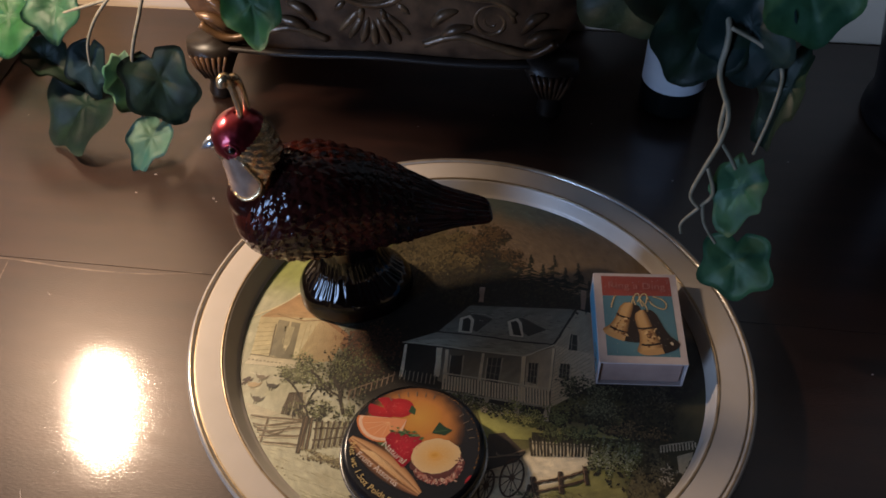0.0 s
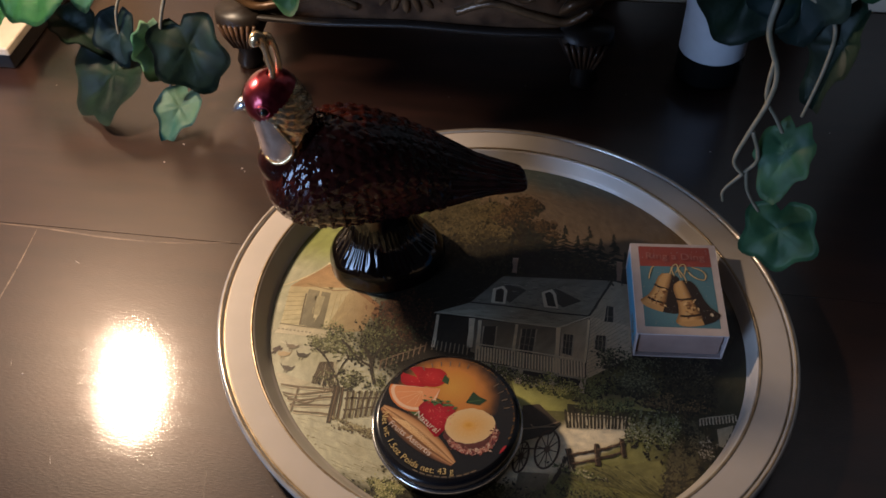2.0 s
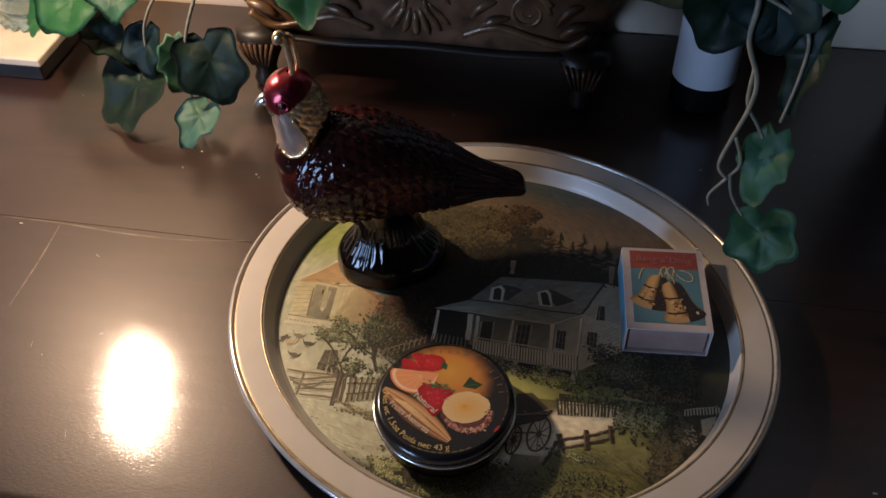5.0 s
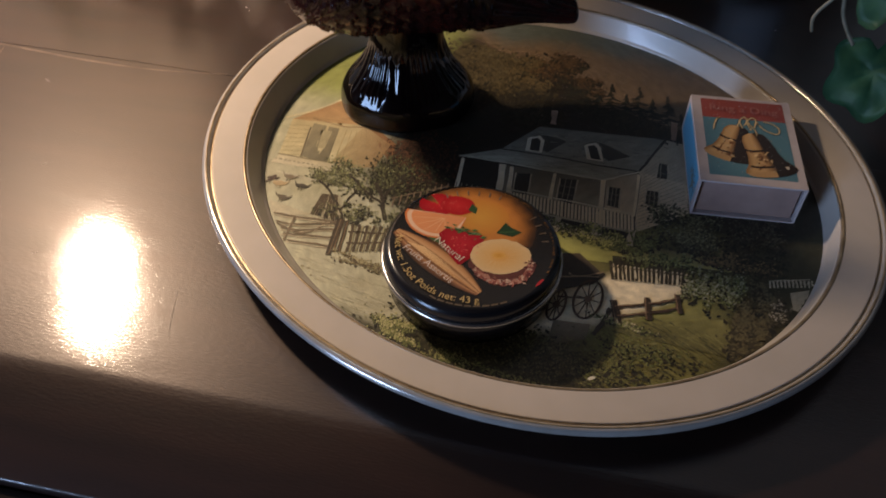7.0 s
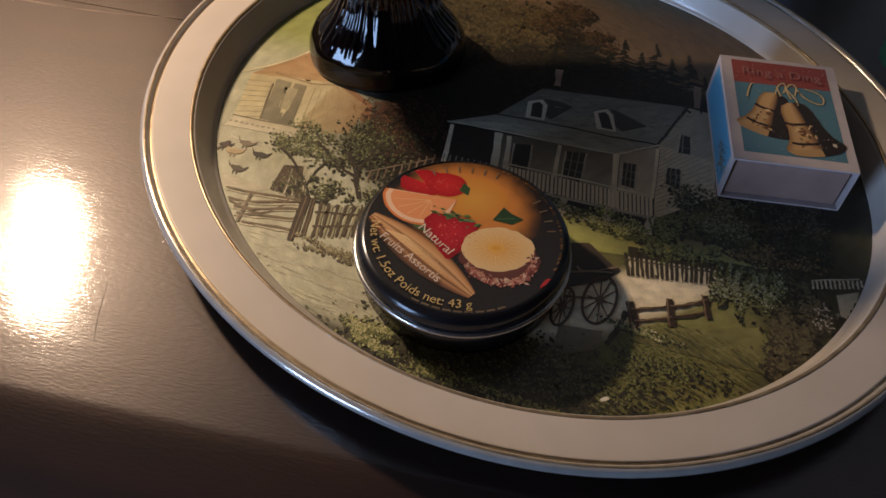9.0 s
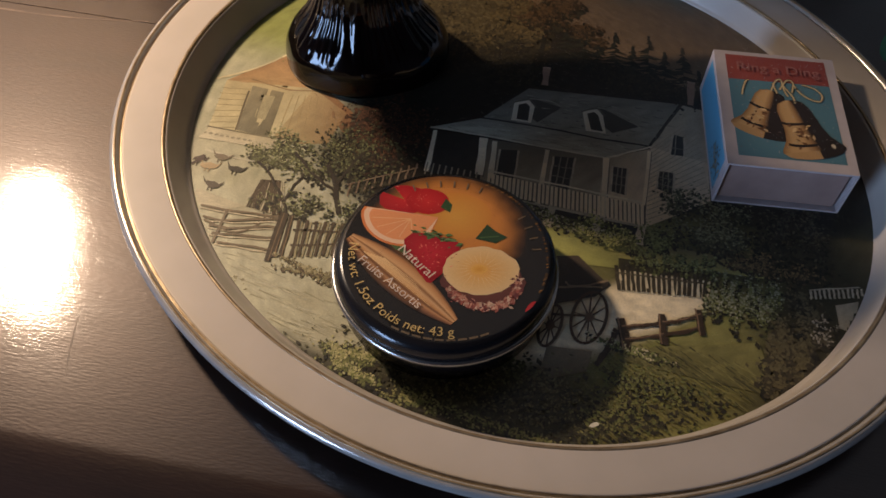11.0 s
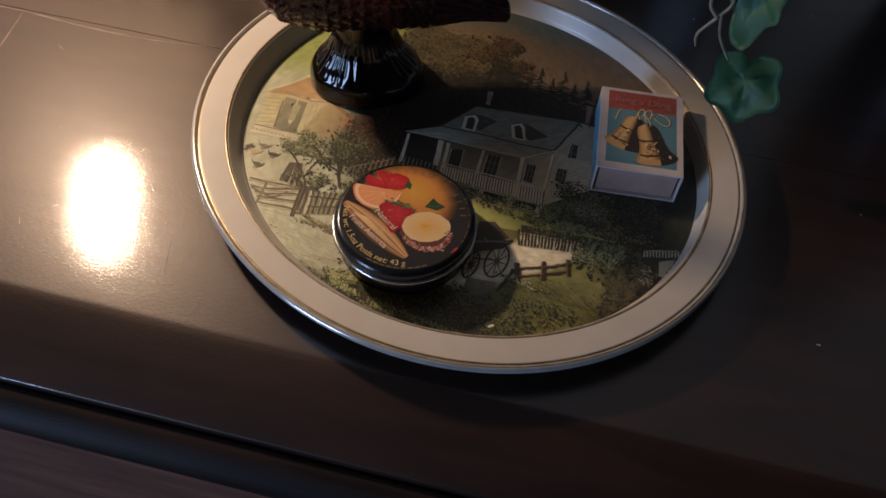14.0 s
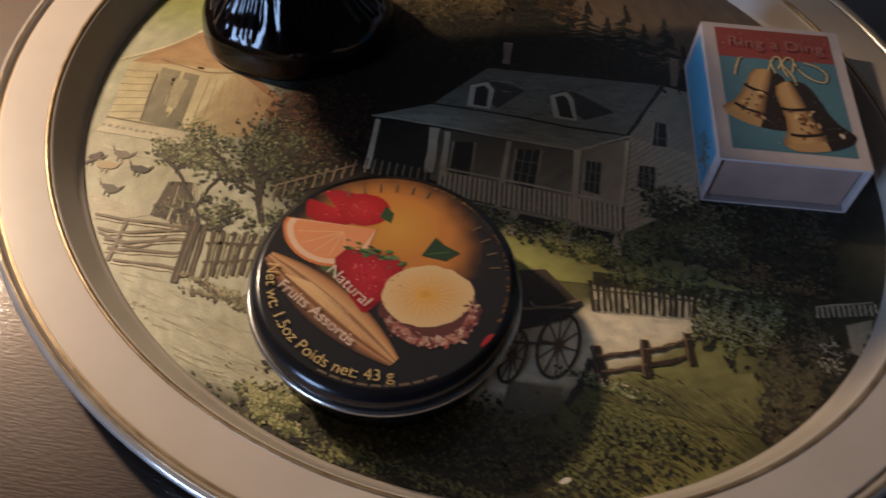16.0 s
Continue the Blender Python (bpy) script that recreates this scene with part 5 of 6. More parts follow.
loft([((-0.0450, 0, 0.1165), (0, 0.0042, 0), (0.0010, 0, 0.0036)), ((-0.0485, 0, 0.1160), (0, 0.0030, 0), (0, 0, 0.0028)), ((-0.0512, 0, 0.1146), (0, 0.0016, 0), (0, 0, 0.0016)), ((-0.0526, 0, 0.1130), (0, 0.0004, 0), (0, 0, 0.0005))], 16, bm)
part("beak", bm, BEAK, bird, "silvery beak")
for sgn in (-1, 1):
    ex, ez = -0.0392, 0.1185
    ey = sgn * (surface(ex, ez) + 0.0006)
    bm = bmesh.new()
    bmesh.ops.create_uvsphere(bm, u_segments=16, v_segments=10, radius=0.0016)
    bmesh.ops.translate(bm, verts=bm.verts, vec=(ex, ey, ez))
    eye = part("eye", bm, BLACKTIN, bird, "small dark eye")
    bm = bmesh.new()
    tube([(ex + 0.0026 * math.cos(t), sgn * (surface(ex + 0.0026 * math.cos(t), ez + 0.0021 * math.sin(t)) + 0.0006), ez + 0.0021 * math.sin(t)) for t in [2 * math.pi * k / 14 for k in range(15)]], [0.0006], 6, bm)
    part("eye_ring", bm, CROWN, eye)
for dx, dy, top in ((-0.0008, -0.0022, 0.1490), (0.0022, 0.0020, 0.1450)):
    bm = bmesh.new()
    pts = spline([(-0.0325 + dx, dy, 0.1250), (-0.0318 + dx, dy * 1.1, 0.1330), (-0.0322 + dx, dy * 1.1, 0.1410), (-0.0330 + dx, dy, top - 0.0012), (-0.0343 + dx, dy, top), (-0.0356 + dx, dy, top - 0.0016), (-0.0356 + dx, dy, top - 0.0034)], 5)
    tube(pts, [0.0014 + 0.0010 * soft(i / len(pts), 0.35, 0.7) for i in range(len(pts))], 10, bm)
    part("crest_plume", bm, GOLDFEATHER, bird, "curled gold crest plume")

# ---- carved casket behind the tray ----
CASK = pose(0, 0, 0, 0, 0, U) @ pose(-0.078, 0.189, 0)
casket = thing("carved_casket", CASK, "carved dark wooden casket with scrolls on claw feet", "casket")
HW = 0.113
bm = bmesh.new()
rings = []
for grow, z in spline([(-0.006, 0.0360), (0.001, 0.0440), (0.009, 0.0600), (0.015, 0.0800), (0.017, 0.1000), (0.012, 0.1160), (0.006, 0.1280)], 4):
    # swelling ends, rounded corners
    half, ring = HW + grow, []
    for k in range(64):
        a = 2 * math.pi * (k + 0.5) / 64
        c, d = math.cos(a), math.sin(a)
        ring.append(bm.verts.new((half * abs(c) ** 0.25 * (1 if c > 0 else -1), 0.046 + (0.042 + 0.2 * grow) * abs(d) ** 0.25 * (1 if d > 0 else -1), z)))
    rings.append(ring)
for p, q in zip(rings, rings[1:]):
    for k in range(64):
        bm.faces.new((p[k], p[(k + 1) % 64], q[(k + 1) % 64], q[k]))
bm.faces.new(rings[0]), bm.faces.new(rings[-1])
part("body", bm, CARVED, casket)
part("lid", block(-HW - 0.006, -0.004, 0.1285, HW + 0.006, 0.094, 0.142, 0.005, 3), CARVED, casket)
bm = bmesh.new()
loft([((x, 0.002, 0.0370 + 0.0009 * math.cos(x * 56)), (0, 0.0032, 0), (0, 0, 0.0022)) for x in np.linspace(-HW, HW, 41)], 12, bm)
part("lower_moulding", bm, BLACKWOOD, casket, "wavy carved moulding")
bm = bmesh.new()
for r, d in ((0.0230, 0.0028), (0.0170, 0.0020)):
    tube([(r * math.cos(t), 0.0025, 0.0935 + r * 0.82 * math.sin(t)) for t in [2 * math.pi * k / 40 for k in range(41)]], [d], 8, bm)
part("medallion_ring", bm, BRONZE, casket, "worn bronze-toned medallion ring")
for sgn in (-1, 1):
    bm = bmesh.new()
    pts = [(sgn * (0.072 + (0.013 - 0.0118 * t) * math.cos(t * 13)), 0.003, 0.067 + (0.013 - 0.0118 * t) * math.sin(t * 13)) for t in np.linspace(0, 1, 46)]
    tube(pts, [0.0022 - 0.0010 * t for t in np.linspace(0, 1, 46)], 8, bm)
    part("scroll", bm, BRONZE, casket)
    bm = bmesh.new()
    tube(spline([(sgn * 0.030, 0.0025, 0.100), (sgn * 0.045, 0.0025, 0.088), (sgn * 0.058, 0.0025, 0.083), (sgn * 0.074, 0.0025, 0.0815), (sgn * 0.086, 0.0025, 0.073)], 6), [0.0016, 0.0020, 0.0024, 0.0026, 0.0026, 0.0024], 8, bm)
    part("scroll", bm, BRONZE, casket)
    bm = bmesh.new()
    tube(spline([(sgn * 0.030, 0.003, 0.048), (sgn * 0.052, 0.002, 0.056), (sgn * 0.074, 0.002, 0.050), (sgn * 0.096, 0.001, 0.046), (sgn * 0.110, 0.000, 0.056)], 6), [0.0026], 8, bm)
    part("scroll", bm, BRONZE, casket)
for k in range(14):
    # petals round the medallion, and sprays of leaves towards the corners
    a = 2 * math.pi * k / 14
    bm = bmesh.new()
    tube([(r * math.cos(a), 0.0022, 0.0935 + 0.82 * r * math.sin(a)) for r in (0.0255, 0.029, 0.033, 0.037)], [0.0014, 0.0026, 0.0024, 0.0007], 8, bm)
    part("petal", bm, BRONZE, casket)
for sgn in (-1, 1):
    for x0, z0, x1, z1, w in ((0.036, 0.062, 0.052, 0.074, 0.0030), (0.042, 0.056, 0.060, 0.063, 0.0028), (0.090, 0.060, 0.104, 0.074, 0.0028), (0.092, 0.052, 0.112, 0.062, 0.0030), (0.082, 0.092, 0.100, 0.104, 0.0030), (0.060, 0.096, 0.078, 0.110, 0.0032), (0.098, 0.084, 0.116, 0.090, 0.0026)):
        bm = bmesh.new()
        pts = spline([(sgn * x0, 0.0015, z0), (sgn * (x0 * 0.6 + x1 * 0.4), 0.0010, z0 * 0.3 + z1 * 0.7), (sgn * x1, 0.0020, z1)], 5)
        tube(pts, [0.0006 + w * math.sin(math.pi * (i + 0.5) / len(pts)) for i in range(len(pts))], 8, bm)
        part("carved_leaf", bm, BRONZE, casket)
for k in range(-3, 4):
    bm = bmesh.new()
    a = math.radians(-90 + 19 * k)
    p, q = Vector((0.017 * math.cos(a) * 0.4, 0.003, 0.064 + 0.003 * abs(k))), Vector((0.024 * math.cos(a) * 1.1, 0.003, 0.0655 + 0.020 * math.sin(a)))
    tube([p.lerp(q, t) for t in (0, 0.3, 0.6, 0.85, 1)], [0.0012, 0.0024, 0.0029, 0.0022, 0.0008], 8, bm)
    part("shell_rib", bm, BRONZE, casket)
for x in (-HW + 0.004, HW - 0.004):
    for y in (0.006, 0.084):
        bm = bmesh.new()
        loft([((x, y, 0.041), (0.016, 0, 0), (0, 0.011, 0)), ((x, y - 0.001, 0.032), (0.017, 0, 0), (0, 0.011, 0)), ((x, y - 0.002, 0.022), (0.012, 0, 0), (0, 0.009, 0)), ((x, y, 0.010), (0.007, 0, 0), (0, 0.007, 0)), ((x, y - 0.002, 0.004), (0.0085, 0, 0), (0, 0.009, 0)), ((x, y - 0.002, 0.0003), (0.0075, 0, 0), (0, 0.008, 0))], 20, bm)
        foot = part("claw_foot", bm, BLACKWOOD, casket)
        for k in range(-3, 4):
            bm = bmesh.new()
            tube([(x + k * 0.0040, y - 0.0125 + abs(k) * 0.0006, 0.0345), (x + k * 0.0030, y - 0.0125 + abs(k) * 0.0005, 0.026), (x + k * 0.0018, y - 0.0095, 0.0165)], [0.0013, 0.0012, 0.0007], 6, bm)
            part("flute", bm, CARVED, foot)

# ---- bottle ----
bottle = thing("dark_bottle", pose(0.0695, 0.2265, 0), "small dark glass bottle with a white paper label", "bottle")
part("body", lathe(spline([(0.0, 0.0015), (0.015, 0.0003), (0.0195, 0.003), (0.0200, 0.010), (0.0200, 0.085), (0.0185, 0.097), (0.0110, 0.112), (0.0078, 0.122), (0.0076, 0.150), (0.0, 0.150)], 4), 64), BOTTLE, bottle)
bm = bmesh.new()
strip = [[bm.verts.new((0.0203 * math.sin(a), -0.0203 * math.cos(a), z)) for a in np.linspace(-1.35, 1.35, 30)] for z in (0.0205, 0.078)]
for k in range(29):
    bm.faces.new((strip[0][k], strip[0][k + 1], strip[1][k + 1], strip[1][k]))
part("label", bm, LABEL, bottle, "plain white paper label")
part("cap", lathe([(0, 0.1495), (0.0088, 0.1495), (0.0090, 0.151), (0.0090, 0.166), (0.0080, 0.168), (0, 0.168)], 40), BLACKTIN, bottle)

# ---- tall dark vase by the wall ----
vase = thing("dark_vase", pose(0.233, 0.255, 0), "tall black glazed vase standing against the wall", "vase")
part("body", lathe(spline([(0.0, 0.0003), (0.042, 0.0003), (0.047, 0.004), (0.045, 0.020), (0.056, 0.080), (0.066, 0.160), (0.061, 0.230), (0.042, 0.285), (0.032, 0.310), (0.037, 0.335), (0.034, 0.336), (0.028, 0.310), (0.0, 0.300)], 5), 64), BLACKGLAZE, vase)

# ---- cream-topped box and glass jar at the table's end ----
LOW = pose(-0.3650, 0.1040, 0, 0, 0, U)
lowbox = thing("low_box", LOW, "low dark box with a cream stone top", "box")
part("body", block(-0.200, 0.004, 0.0003, -0.004, 0.150, 0.0135, 0.001), BLACKWOOD, lowbox, smooth=False)
part("top", block(-0.206, 0.0, 0.0137, 0.0, 0.156, 0.0200, 0.0012), CREAMSTONE, lowbox, "cream stone top", smooth=False)
jar = thing("glass_jar", pose(-0.4050, 0.1560, 0.0201), "clear greenish glass jar with a beaded foot", "jar")
part("body", lathe(spline([(0, 0.0), (0.020, 0.0003), (0.024, 0.003), (0.022, 0.008), (0.027, 0.020), (0.028, 0.060), (0.026, 0.061), (0.025, 0.020), (0.018, 0.009), (0.0, 0.007)], 4), 48), CLEAR, jar)
for k in range(20):
    a = 2 * math.pi * k / 20
    bm = bmesh.new()
    bmesh.ops.create_uvsphere(bm, u_segments=8, v_segments=6, radius=0.0031)
    bmesh.ops.translate(bm, verts=bm.verts, vec=(0.0255 * math.cos(a), 0.0255 * math.sin(a), 0.0033))
    part("bead", bm, CLEAR, jar)

# ---- trailing ivy ----


def ivy_leaf(size, mat, parent, centre, facing, hang, seed, fold=0.25, plump=1.0):
    """A five-lobed ivy leaf whose blade faces `facing` and whose tip points along `hang`."""
    rnd = random.Random(seed)
    size *= 1.14
    z = Vector(facing).normalized()
    y = Vector(hang)
    y = (y - z * y.dot(z)).normalized()
    x = y.cross(z)
    lobes = [(0, 1.0), (30, 0.82), (58, 0.96), (93, 0.78), (126, 0.86), (160, 0.70), (180, 0.44)]
    lobes = [(a, r * rnd.uniform(0.93, 1.07)) for a, r in lobes]

    def radius(a):
        a = abs(a)
        for (a0, r0), (a1, r1) in zip(lobes, lobes[1:]):
            if a0 <= a <= a1:
                t = (1 - math.cos((a - a0) / (a1 - a0) * math.pi)) / 2
                return (r0 + (r1 - r0) * t) * plump ** (soft(a, 4, 50) * (1 - soft(a, 135, 176)))
        return lobes[-1][1]
    bm = bmesh.new()
    nA, nR = 48, 6
    bend, twist = rnd.uniform(0.2, 0.5), rnd.uniform(-0.2, 0.2)
    grid = []
    for i in range(1, nR + 1):
        ring = []
        for k in range(nA):
            ad = -180 + 360 * k / nA
            r = radius(ad) * i / nR * size
            u, v = r * math.sin(math.radians(ad)), r * math.cos(math.radians(ad))
            h = fold * abs(u) - bend * (v / size) ** 2 * size * 0.5 + twist * u * v / size + 0.06 * size * math.sin(u / size * 7 + seed) * math.cos(v / size * 6)
            vein = min(abs(math.sin(math.radians(ad - b)) * r) if abs(ad - b) < 60 else 9 for b in (0, 58, -58, 128, -128))
            h -= 0.022 * size * math.exp(-(vein / (0.035 * size)) ** 2)
            ring.append(bm.verts.new(Vector(centre) + x * u + y * (v - 0.1 * size) + z * h))
        grid.append(ring)
    mid = bm.verts.new(Vector(centre) - y * 0.1 * size)
    for k in range(nA):
        bm.faces.new((mid, grid[0][k], grid[0][(k + 1) % nA]))
        for p, q in zip(grid, grid[1:]):
            bm.faces.new((p[k], q[k], q[(k + 1) % nA], p[(k + 1) % nA]))
    bmesh.ops.solidify(bm, geom=list(bm.faces), thickness=0.00035)
    return part("leaf", bm, mat, parent)


def stem(parent, points, r0, r1, mat):
    pts = spline(points, 7)
    bm = tube(pts, [r0 + (r1 - r0) * i / len(pts) for i in range(len(pts))], 8)
    return part("stem", bm, mat, parent)


# right strand
ivy = thing("ivy_strand", pose(0, 0, 0), "trailing green artificial ivy with a pale twisted stem", "ivy", "ivy strands")
stem(ivy, [(0.0300, 0.2150, 0.1425), (0.0500, 0.1700, 0.1680), (0.0740, 0.0900, 0.1820), (0.0880, 0.0600, 0.1720), (0.0890, 0.0550, 0.1530), (0.0960, 0.0550, 0.1350), (0.0960, 0.0550, 0.1200), (0.0917, 0.0550, 0.1000), (0.0897, 0.0550, 0.0860), (0.0947, 0.0540, 0.0800)], 0.0016, 0.0008, STEM)
stem(ivy, [(0.0940, 0.0550, 0.1400), (0.0950, 0.0560, 0.1220), (0.1010, 0.0560, 0.1120), (0.1050, 0.0550, 0.1060)], 0.0010, 0.0008, STEM)
stem(ivy, [(0.0937, 0.0550, 0.1040), (0.0987, 0.0550, 0.0900), (0.0947, 0.0550, 0.0800), (0.0887, 0.0540, 0.0690), (0.0897, 0.0540, 0.0620)], 0.0010, 0.0006, STEM)
stem(ivy, [(0.0957, 0.0550, 0.0820), (0.0987, 0.0550, 0.0700), (0.1057, 0.0540, 0.0600)], 0.0009, 0.0007, STEM)
stem(ivy, [(0.0890, 0.0580, 0.1720), (0.1030, 0.0570, 0.1660), (0.1110, 0.0550, 0.1580), (0.1120, 0.0550, 0.1400), (0.1100, 0.0550, 0.1160)], 0.0009, 0.0007, STEM)
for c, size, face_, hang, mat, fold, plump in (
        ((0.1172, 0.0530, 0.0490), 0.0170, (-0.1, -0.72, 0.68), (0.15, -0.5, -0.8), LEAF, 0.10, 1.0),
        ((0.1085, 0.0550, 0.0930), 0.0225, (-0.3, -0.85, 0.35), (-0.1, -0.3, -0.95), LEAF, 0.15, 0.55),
        ((0.1150, 0.0550, 0.1480), 0.0290, (-0.75, -0.6, 0.2), (-0.35, -0.2, -0.9), LEAFSHADED, 0.5, 0.42),
        ((0.0790, 0.0600, 0.1660), 0.0225, (0.2, -0.8, 0.25), (-0.25, -0.2, -0.9), LEAFSHADED, 0.25, 0.9),
        ((0.0965, 0.0600, 0.1690), 0.0240, (-0.2, -0.9, 0.2), (0.1, -0.2, -0.9), LEAFBLUESHADE, 0.35, 0.75),
        ((0.0500, 0.0900, 0.1700), 0.0280, (0.0, -0.6, 0.7), (-0.6, -0.5, -0.4), LEAFSHADED, 0.2, 1.0),
        ((0.0640, 0.0750, 0.1780), 0.0240, (0.2, -0.5, 0.8), (0.5, -0.6, -0.2), LEAFSHADED, 0.2, 1.0),
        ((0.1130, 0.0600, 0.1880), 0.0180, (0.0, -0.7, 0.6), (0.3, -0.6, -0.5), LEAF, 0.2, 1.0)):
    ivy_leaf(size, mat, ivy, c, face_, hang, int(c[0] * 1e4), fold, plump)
# left strand, down to the table
ivy = thing("ivy_strand", pose(0, 0, 0), "trailing green artificial ivy hanging to the table, shaded leaves coloured darker", "ivy", "ivy strands")
stem(ivy, [(-0.1628, 0.2308, 0.1299), (-0.1892, 0.1885, 0.1378), (-0.2157, 0.1303, 0.1145), (-0.2262, 0.1091, 0.0849), (-0.2368, 0.1039, 0.0553), (-0.2389, 0.1007, 0.0267), (-0.2389, 0.0986, 0.0109)], 0.0015, 0.0008, STEM)
stem(ivy, [(-0.2135, 0.1356, 0.1188), (-0.2432, 0.1113, 0.0955), (-0.2622, 0.1049, 0.0691), (-0.2686, 0.1028, 0.0426), (-0.2749, 0.0986, 0.0267)], 0.0011, 0.0007, STEM)
stem(ivy, [(-0.2432, 0.1113, 0.0955), (-0.2813, 0.1070, 0.0807), (-0.3056, 0.1049, 0.0659)], 0.0010, 0.0007, STEM)
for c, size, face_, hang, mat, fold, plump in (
        ((-0.2199, 0.1039, 0.0468), 0.0260, (0.25, -0.8, 0.35), (0.3, -0.2, -0.9), LEAFSHADED, 0.20, 0.95),
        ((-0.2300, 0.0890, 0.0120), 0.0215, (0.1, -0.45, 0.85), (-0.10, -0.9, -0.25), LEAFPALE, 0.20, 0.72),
        ((-0.2760, 0.0930, 0.0240), 0.0310, (-0.2, -0.55, 0.75), (-0.70, -0.55, -0.30), LEAFSHADED, 0.2, 0.95),
        ((-0.2664, 0.1028, 0.0511), 0.0190, (-0.1, -0.8, 0.5), (0.1, -0.4, -0.9), LEAFBLUESHADE, 0.25, 0.9),
        ((-0.2982, 0.1039, 0.0489), 0.0270, (0.35, -0.45, 0.95), (0.9, -0.1, -0.45), LEAFSHADED, 0.45, 0.50),
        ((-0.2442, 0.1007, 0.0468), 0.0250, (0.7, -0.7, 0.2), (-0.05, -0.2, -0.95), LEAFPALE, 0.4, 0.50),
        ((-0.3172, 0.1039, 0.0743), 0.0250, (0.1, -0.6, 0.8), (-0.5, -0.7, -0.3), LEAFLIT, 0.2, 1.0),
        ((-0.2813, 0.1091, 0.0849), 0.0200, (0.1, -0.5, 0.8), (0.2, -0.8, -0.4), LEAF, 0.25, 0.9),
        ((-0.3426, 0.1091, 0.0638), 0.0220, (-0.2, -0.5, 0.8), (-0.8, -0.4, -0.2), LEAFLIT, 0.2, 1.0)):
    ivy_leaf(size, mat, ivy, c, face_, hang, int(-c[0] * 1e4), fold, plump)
# short sprig over the casket's front
ivy = thing("ivy_sprig", pose(0, 0, 0), "short sprig of artificial ivy over the casket, in the lit leaf green", "ivy", "ivy strands")
stem(ivy, [(-0.135, 0.190, 0.1425), (-0.140, 0.160, 0.150), (-0.146, 0.125, 0.140), (-0.150, 0.112, 0.122)], 0.0013, 0.0008, STEM)
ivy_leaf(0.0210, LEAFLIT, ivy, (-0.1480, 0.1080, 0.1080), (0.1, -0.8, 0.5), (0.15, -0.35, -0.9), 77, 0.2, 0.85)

# ---- the unseen ivy bush on the casket, from which the strands hang ----
bush = thing("unseen_ivy_bush", pose(0, 0, 0), "unseen bushy green artificial ivy on the casket, added to shade the tray", "ivy", "ivy strands")
rnd = random.Random(5)
pot = lathe(spline([(0, 0.0003), (0.026, 0.0003), (0.028, 0.003), (0.033, 0.030), (0.036, 0.034), (0.034, 0.036), (0.0, 0.032)], 4), 40)
bmesh.ops.translate(pot, verts=pot.verts, vec=(-0.115, 0.222, 0.1422))
part("pot", pot, CARVED, bush)
for k in range(46):
    f = k / 45
    a = k * 2.4
    x = -0.115 + (0.105 * math.cos(a)) * rnd.uniform(0.35, 1.0) - 0.02
    y = 0.200 + 0.055 * math.sin(a) * rnd.uniform(0.3, 1.0)
    z = 0.175 + 0.24 * f * rnd.uniform(0.6, 1.0)
    stem(bush, [(-0.115, 0.222, 0.172), ((x - 0.115) / 2, (y + 0.222) / 2, max(0.19, z * 0.9 + 0.01)), (x, y + 0.006, z + 0.008)], 0.0010, 0.0006, STEM)
    ivy_leaf(rnd.uniform(0.022, 0.030), rnd.choice((LEAFSHADED, LEAF, LEAFSHADED, LEAFBLUESHADE)), bush, (x, y, z), (rnd.uniform(-0.9, 0.3), rnd.uniform(-0.8, -0.2), rnd.uniform(0.1, 0.7)), (rnd.uniform(-0.5, 0.5), -0.3, -0.8), k, 0.2, 0.95)
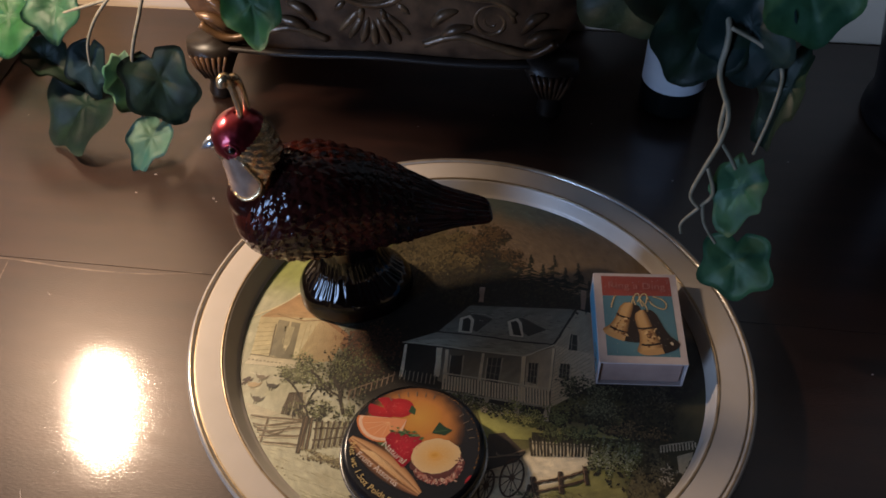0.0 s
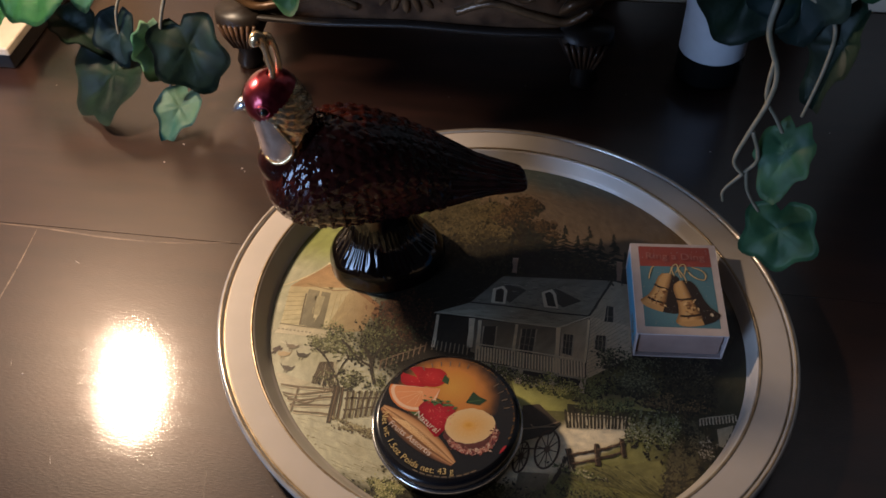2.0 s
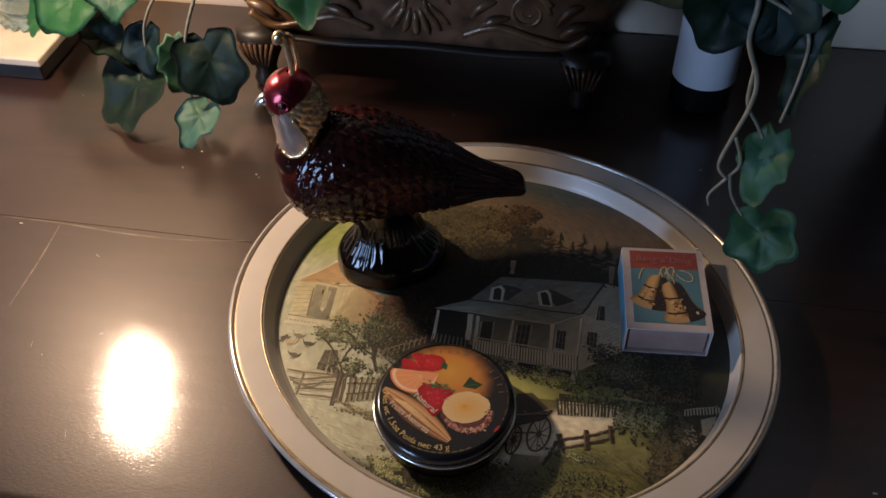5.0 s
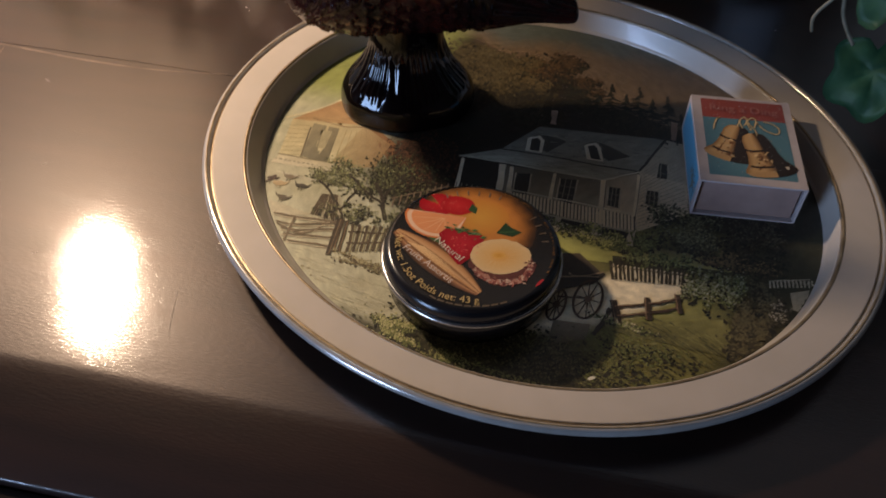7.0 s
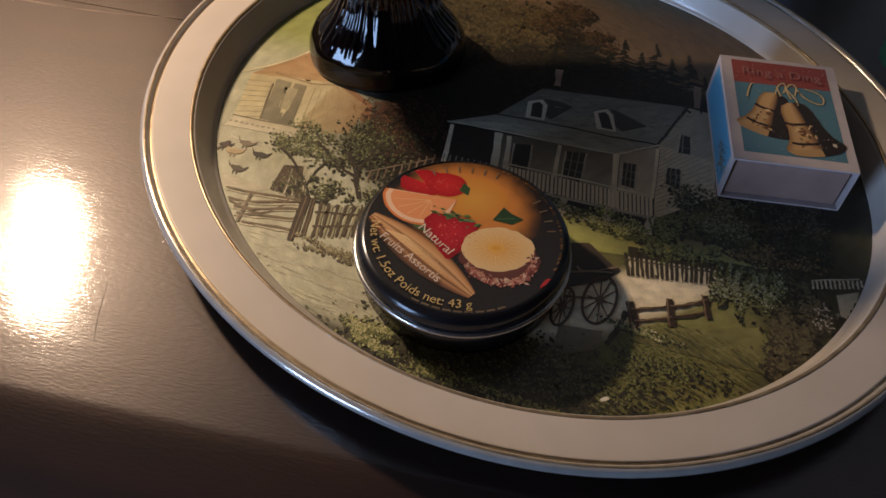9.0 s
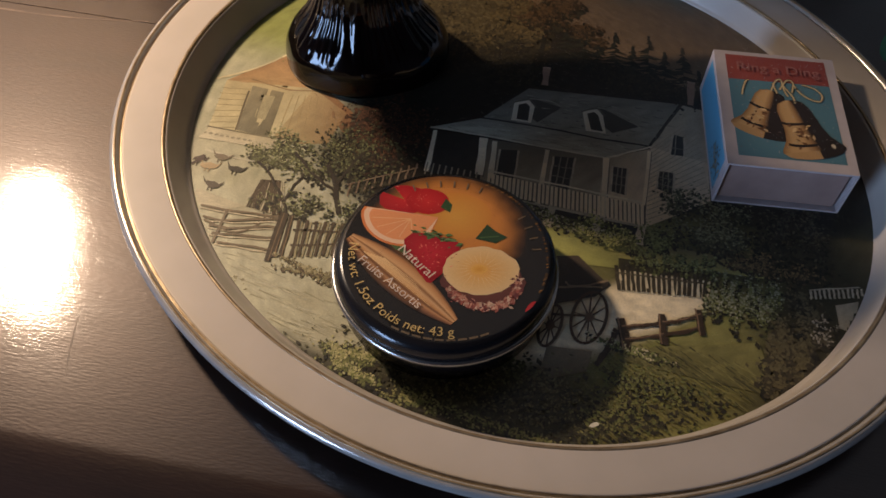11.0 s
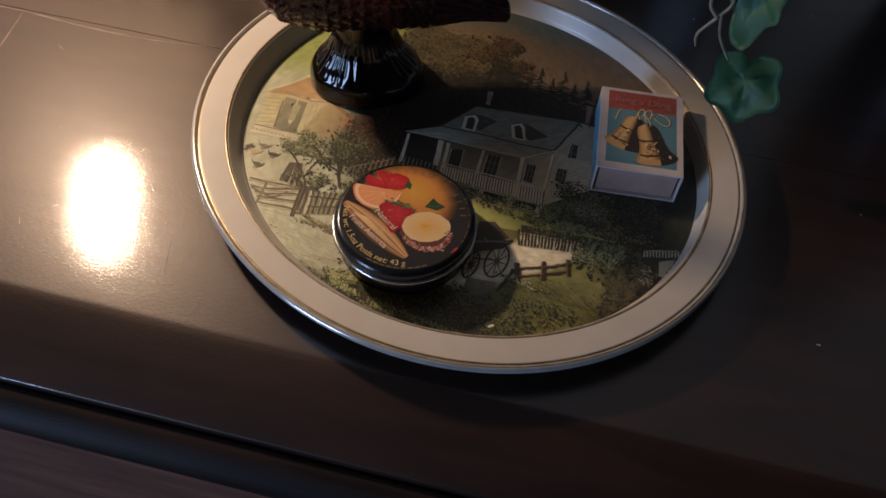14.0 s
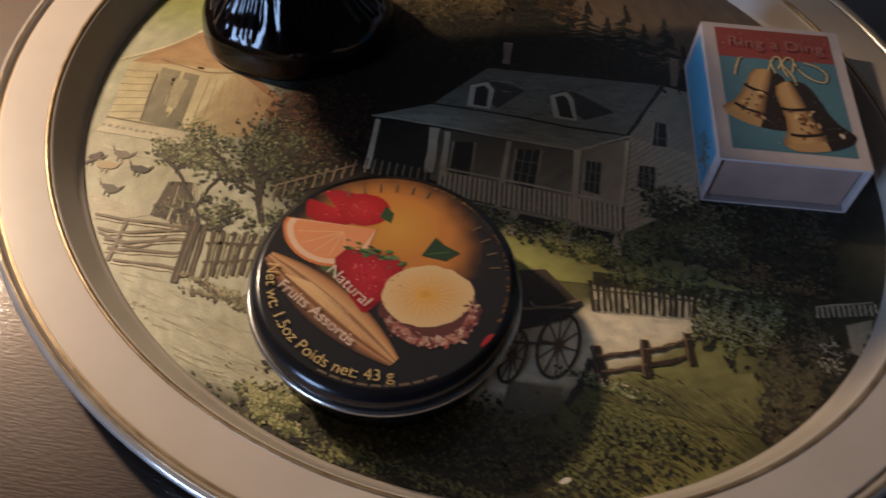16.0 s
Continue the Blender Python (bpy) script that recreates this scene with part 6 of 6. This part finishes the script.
# Leaves added out of view to shade the tray's far side and darken reflections.
for k in range(34):
    x, y, z = (rnd.uniform(-0.245, -0.150), rnd.uniform(0.088, 0.150), rnd.uniform(0.150, 0.250)) if k < 17 else (rnd.uniform(-0.330, -0.225), rnd.uniform(0.165, 0.225), rnd.uniform(0.170, 0.250))
    stem(bush, [(-0.115, 0.222, 0.172), ((x - 0.115) / 2, (y + 0.222) / 2, z + 0.030), (x, y + 0.004, z + 0.006)], 0.0010, 0.0006, STEM)
    ivy_leaf(rnd.uniform(0.024, 0.031), rnd.choice((LEAFSHADED, LEAFSHADED, LEAFBLUESHADE)), bush, (x, y, z), (rnd.uniform(-1.0, 0.1), rnd.uniform(-0.6, 0.0), rnd.uniform(0.1, 0.6)), (rnd.uniform(-0.4, 0.4), -0.3, -0.8), 100 + k, 0.2, 0.95)

# More added leaves, set along the lamp's rays to shade the far rim.
for k in range(13):
    x = rnd.uniform(-0.245, -0.165)
    f = (x + 0.324) / 0.324
    y, z = 0.037 + 0.098 * f + rnd.uniform(-0.016, 0.020), 0.264 - 0.241 * f + rnd.uniform(0.0, 0.022)
    stem(bush, [(-0.115, 0.222, 0.172), ((x - 0.115) / 2, (y + 0.222) / 2, z + 0.030), (x, y + 0.004, z + 0.006)], 0.0010, 0.0006, STEM)
    ivy_leaf(rnd.uniform(0.022, 0.028), rnd.choice((LEAFSHADED, LEAFBLUESHADE)), bush, (x, y, z), (rnd.uniform(-1.0, -0.2), rnd.uniform(-0.6, 0.0), rnd.uniform(0.1, 0.6)), (rnd.uniform(-0.4, 0.4), -0.3, -0.8), 200 + k, 0.2, 0.95)

# ---- dust on the table ----
bm = bmesh.new()
rnd = random.Random(9)
for k in range(46):
    x, y = rnd.uniform(-0.40, 0.25), rnd.uniform(-0.125, 0.20)
    if x * x + y * y < 0.145 ** 2:
        continue
    r = rnd.uniform(0.00015, 0.0004)
    block(x - r * rnd.uniform(1, 3), y - r, 0.00002, x + r * rnd.uniform(1, 3), y + r, r * 0.8, bm=bm)
for k in range(9):
    x, y, a = rnd.uniform(-0.38, -0.14), rnd.uniform(-0.10, 0.03), rnd.uniform(-0.5, 2.2)
    if x * x + y * y < 0.145 ** 2:
        continue
    r = rnd.uniform(0.00008, 0.00016)
    hair = block(-rnd.uniform(0.0006, 0.002), -r * 0.7, 0.00002, rnd.uniform(0.0006, 0.002), r * 0.7, 0.00008)
    bmesh.ops.transform(hair, matrix=pose(x, y, 0, 0, 0, math.degrees(a)), verts=hair.verts)
    tmp = bpy.data.meshes.new("hair")
    hair.to_mesh(tmp)
    bm.from_mesh(tmp)
    bpy.data.meshes.remove(tmp)
dust = part("dust_specks", bm, CARD, None, smooth=False)
dust.matrix_world = TABLE
tagged(dust, "pale specks of dust lying on the table", "dust", kind="stuff")
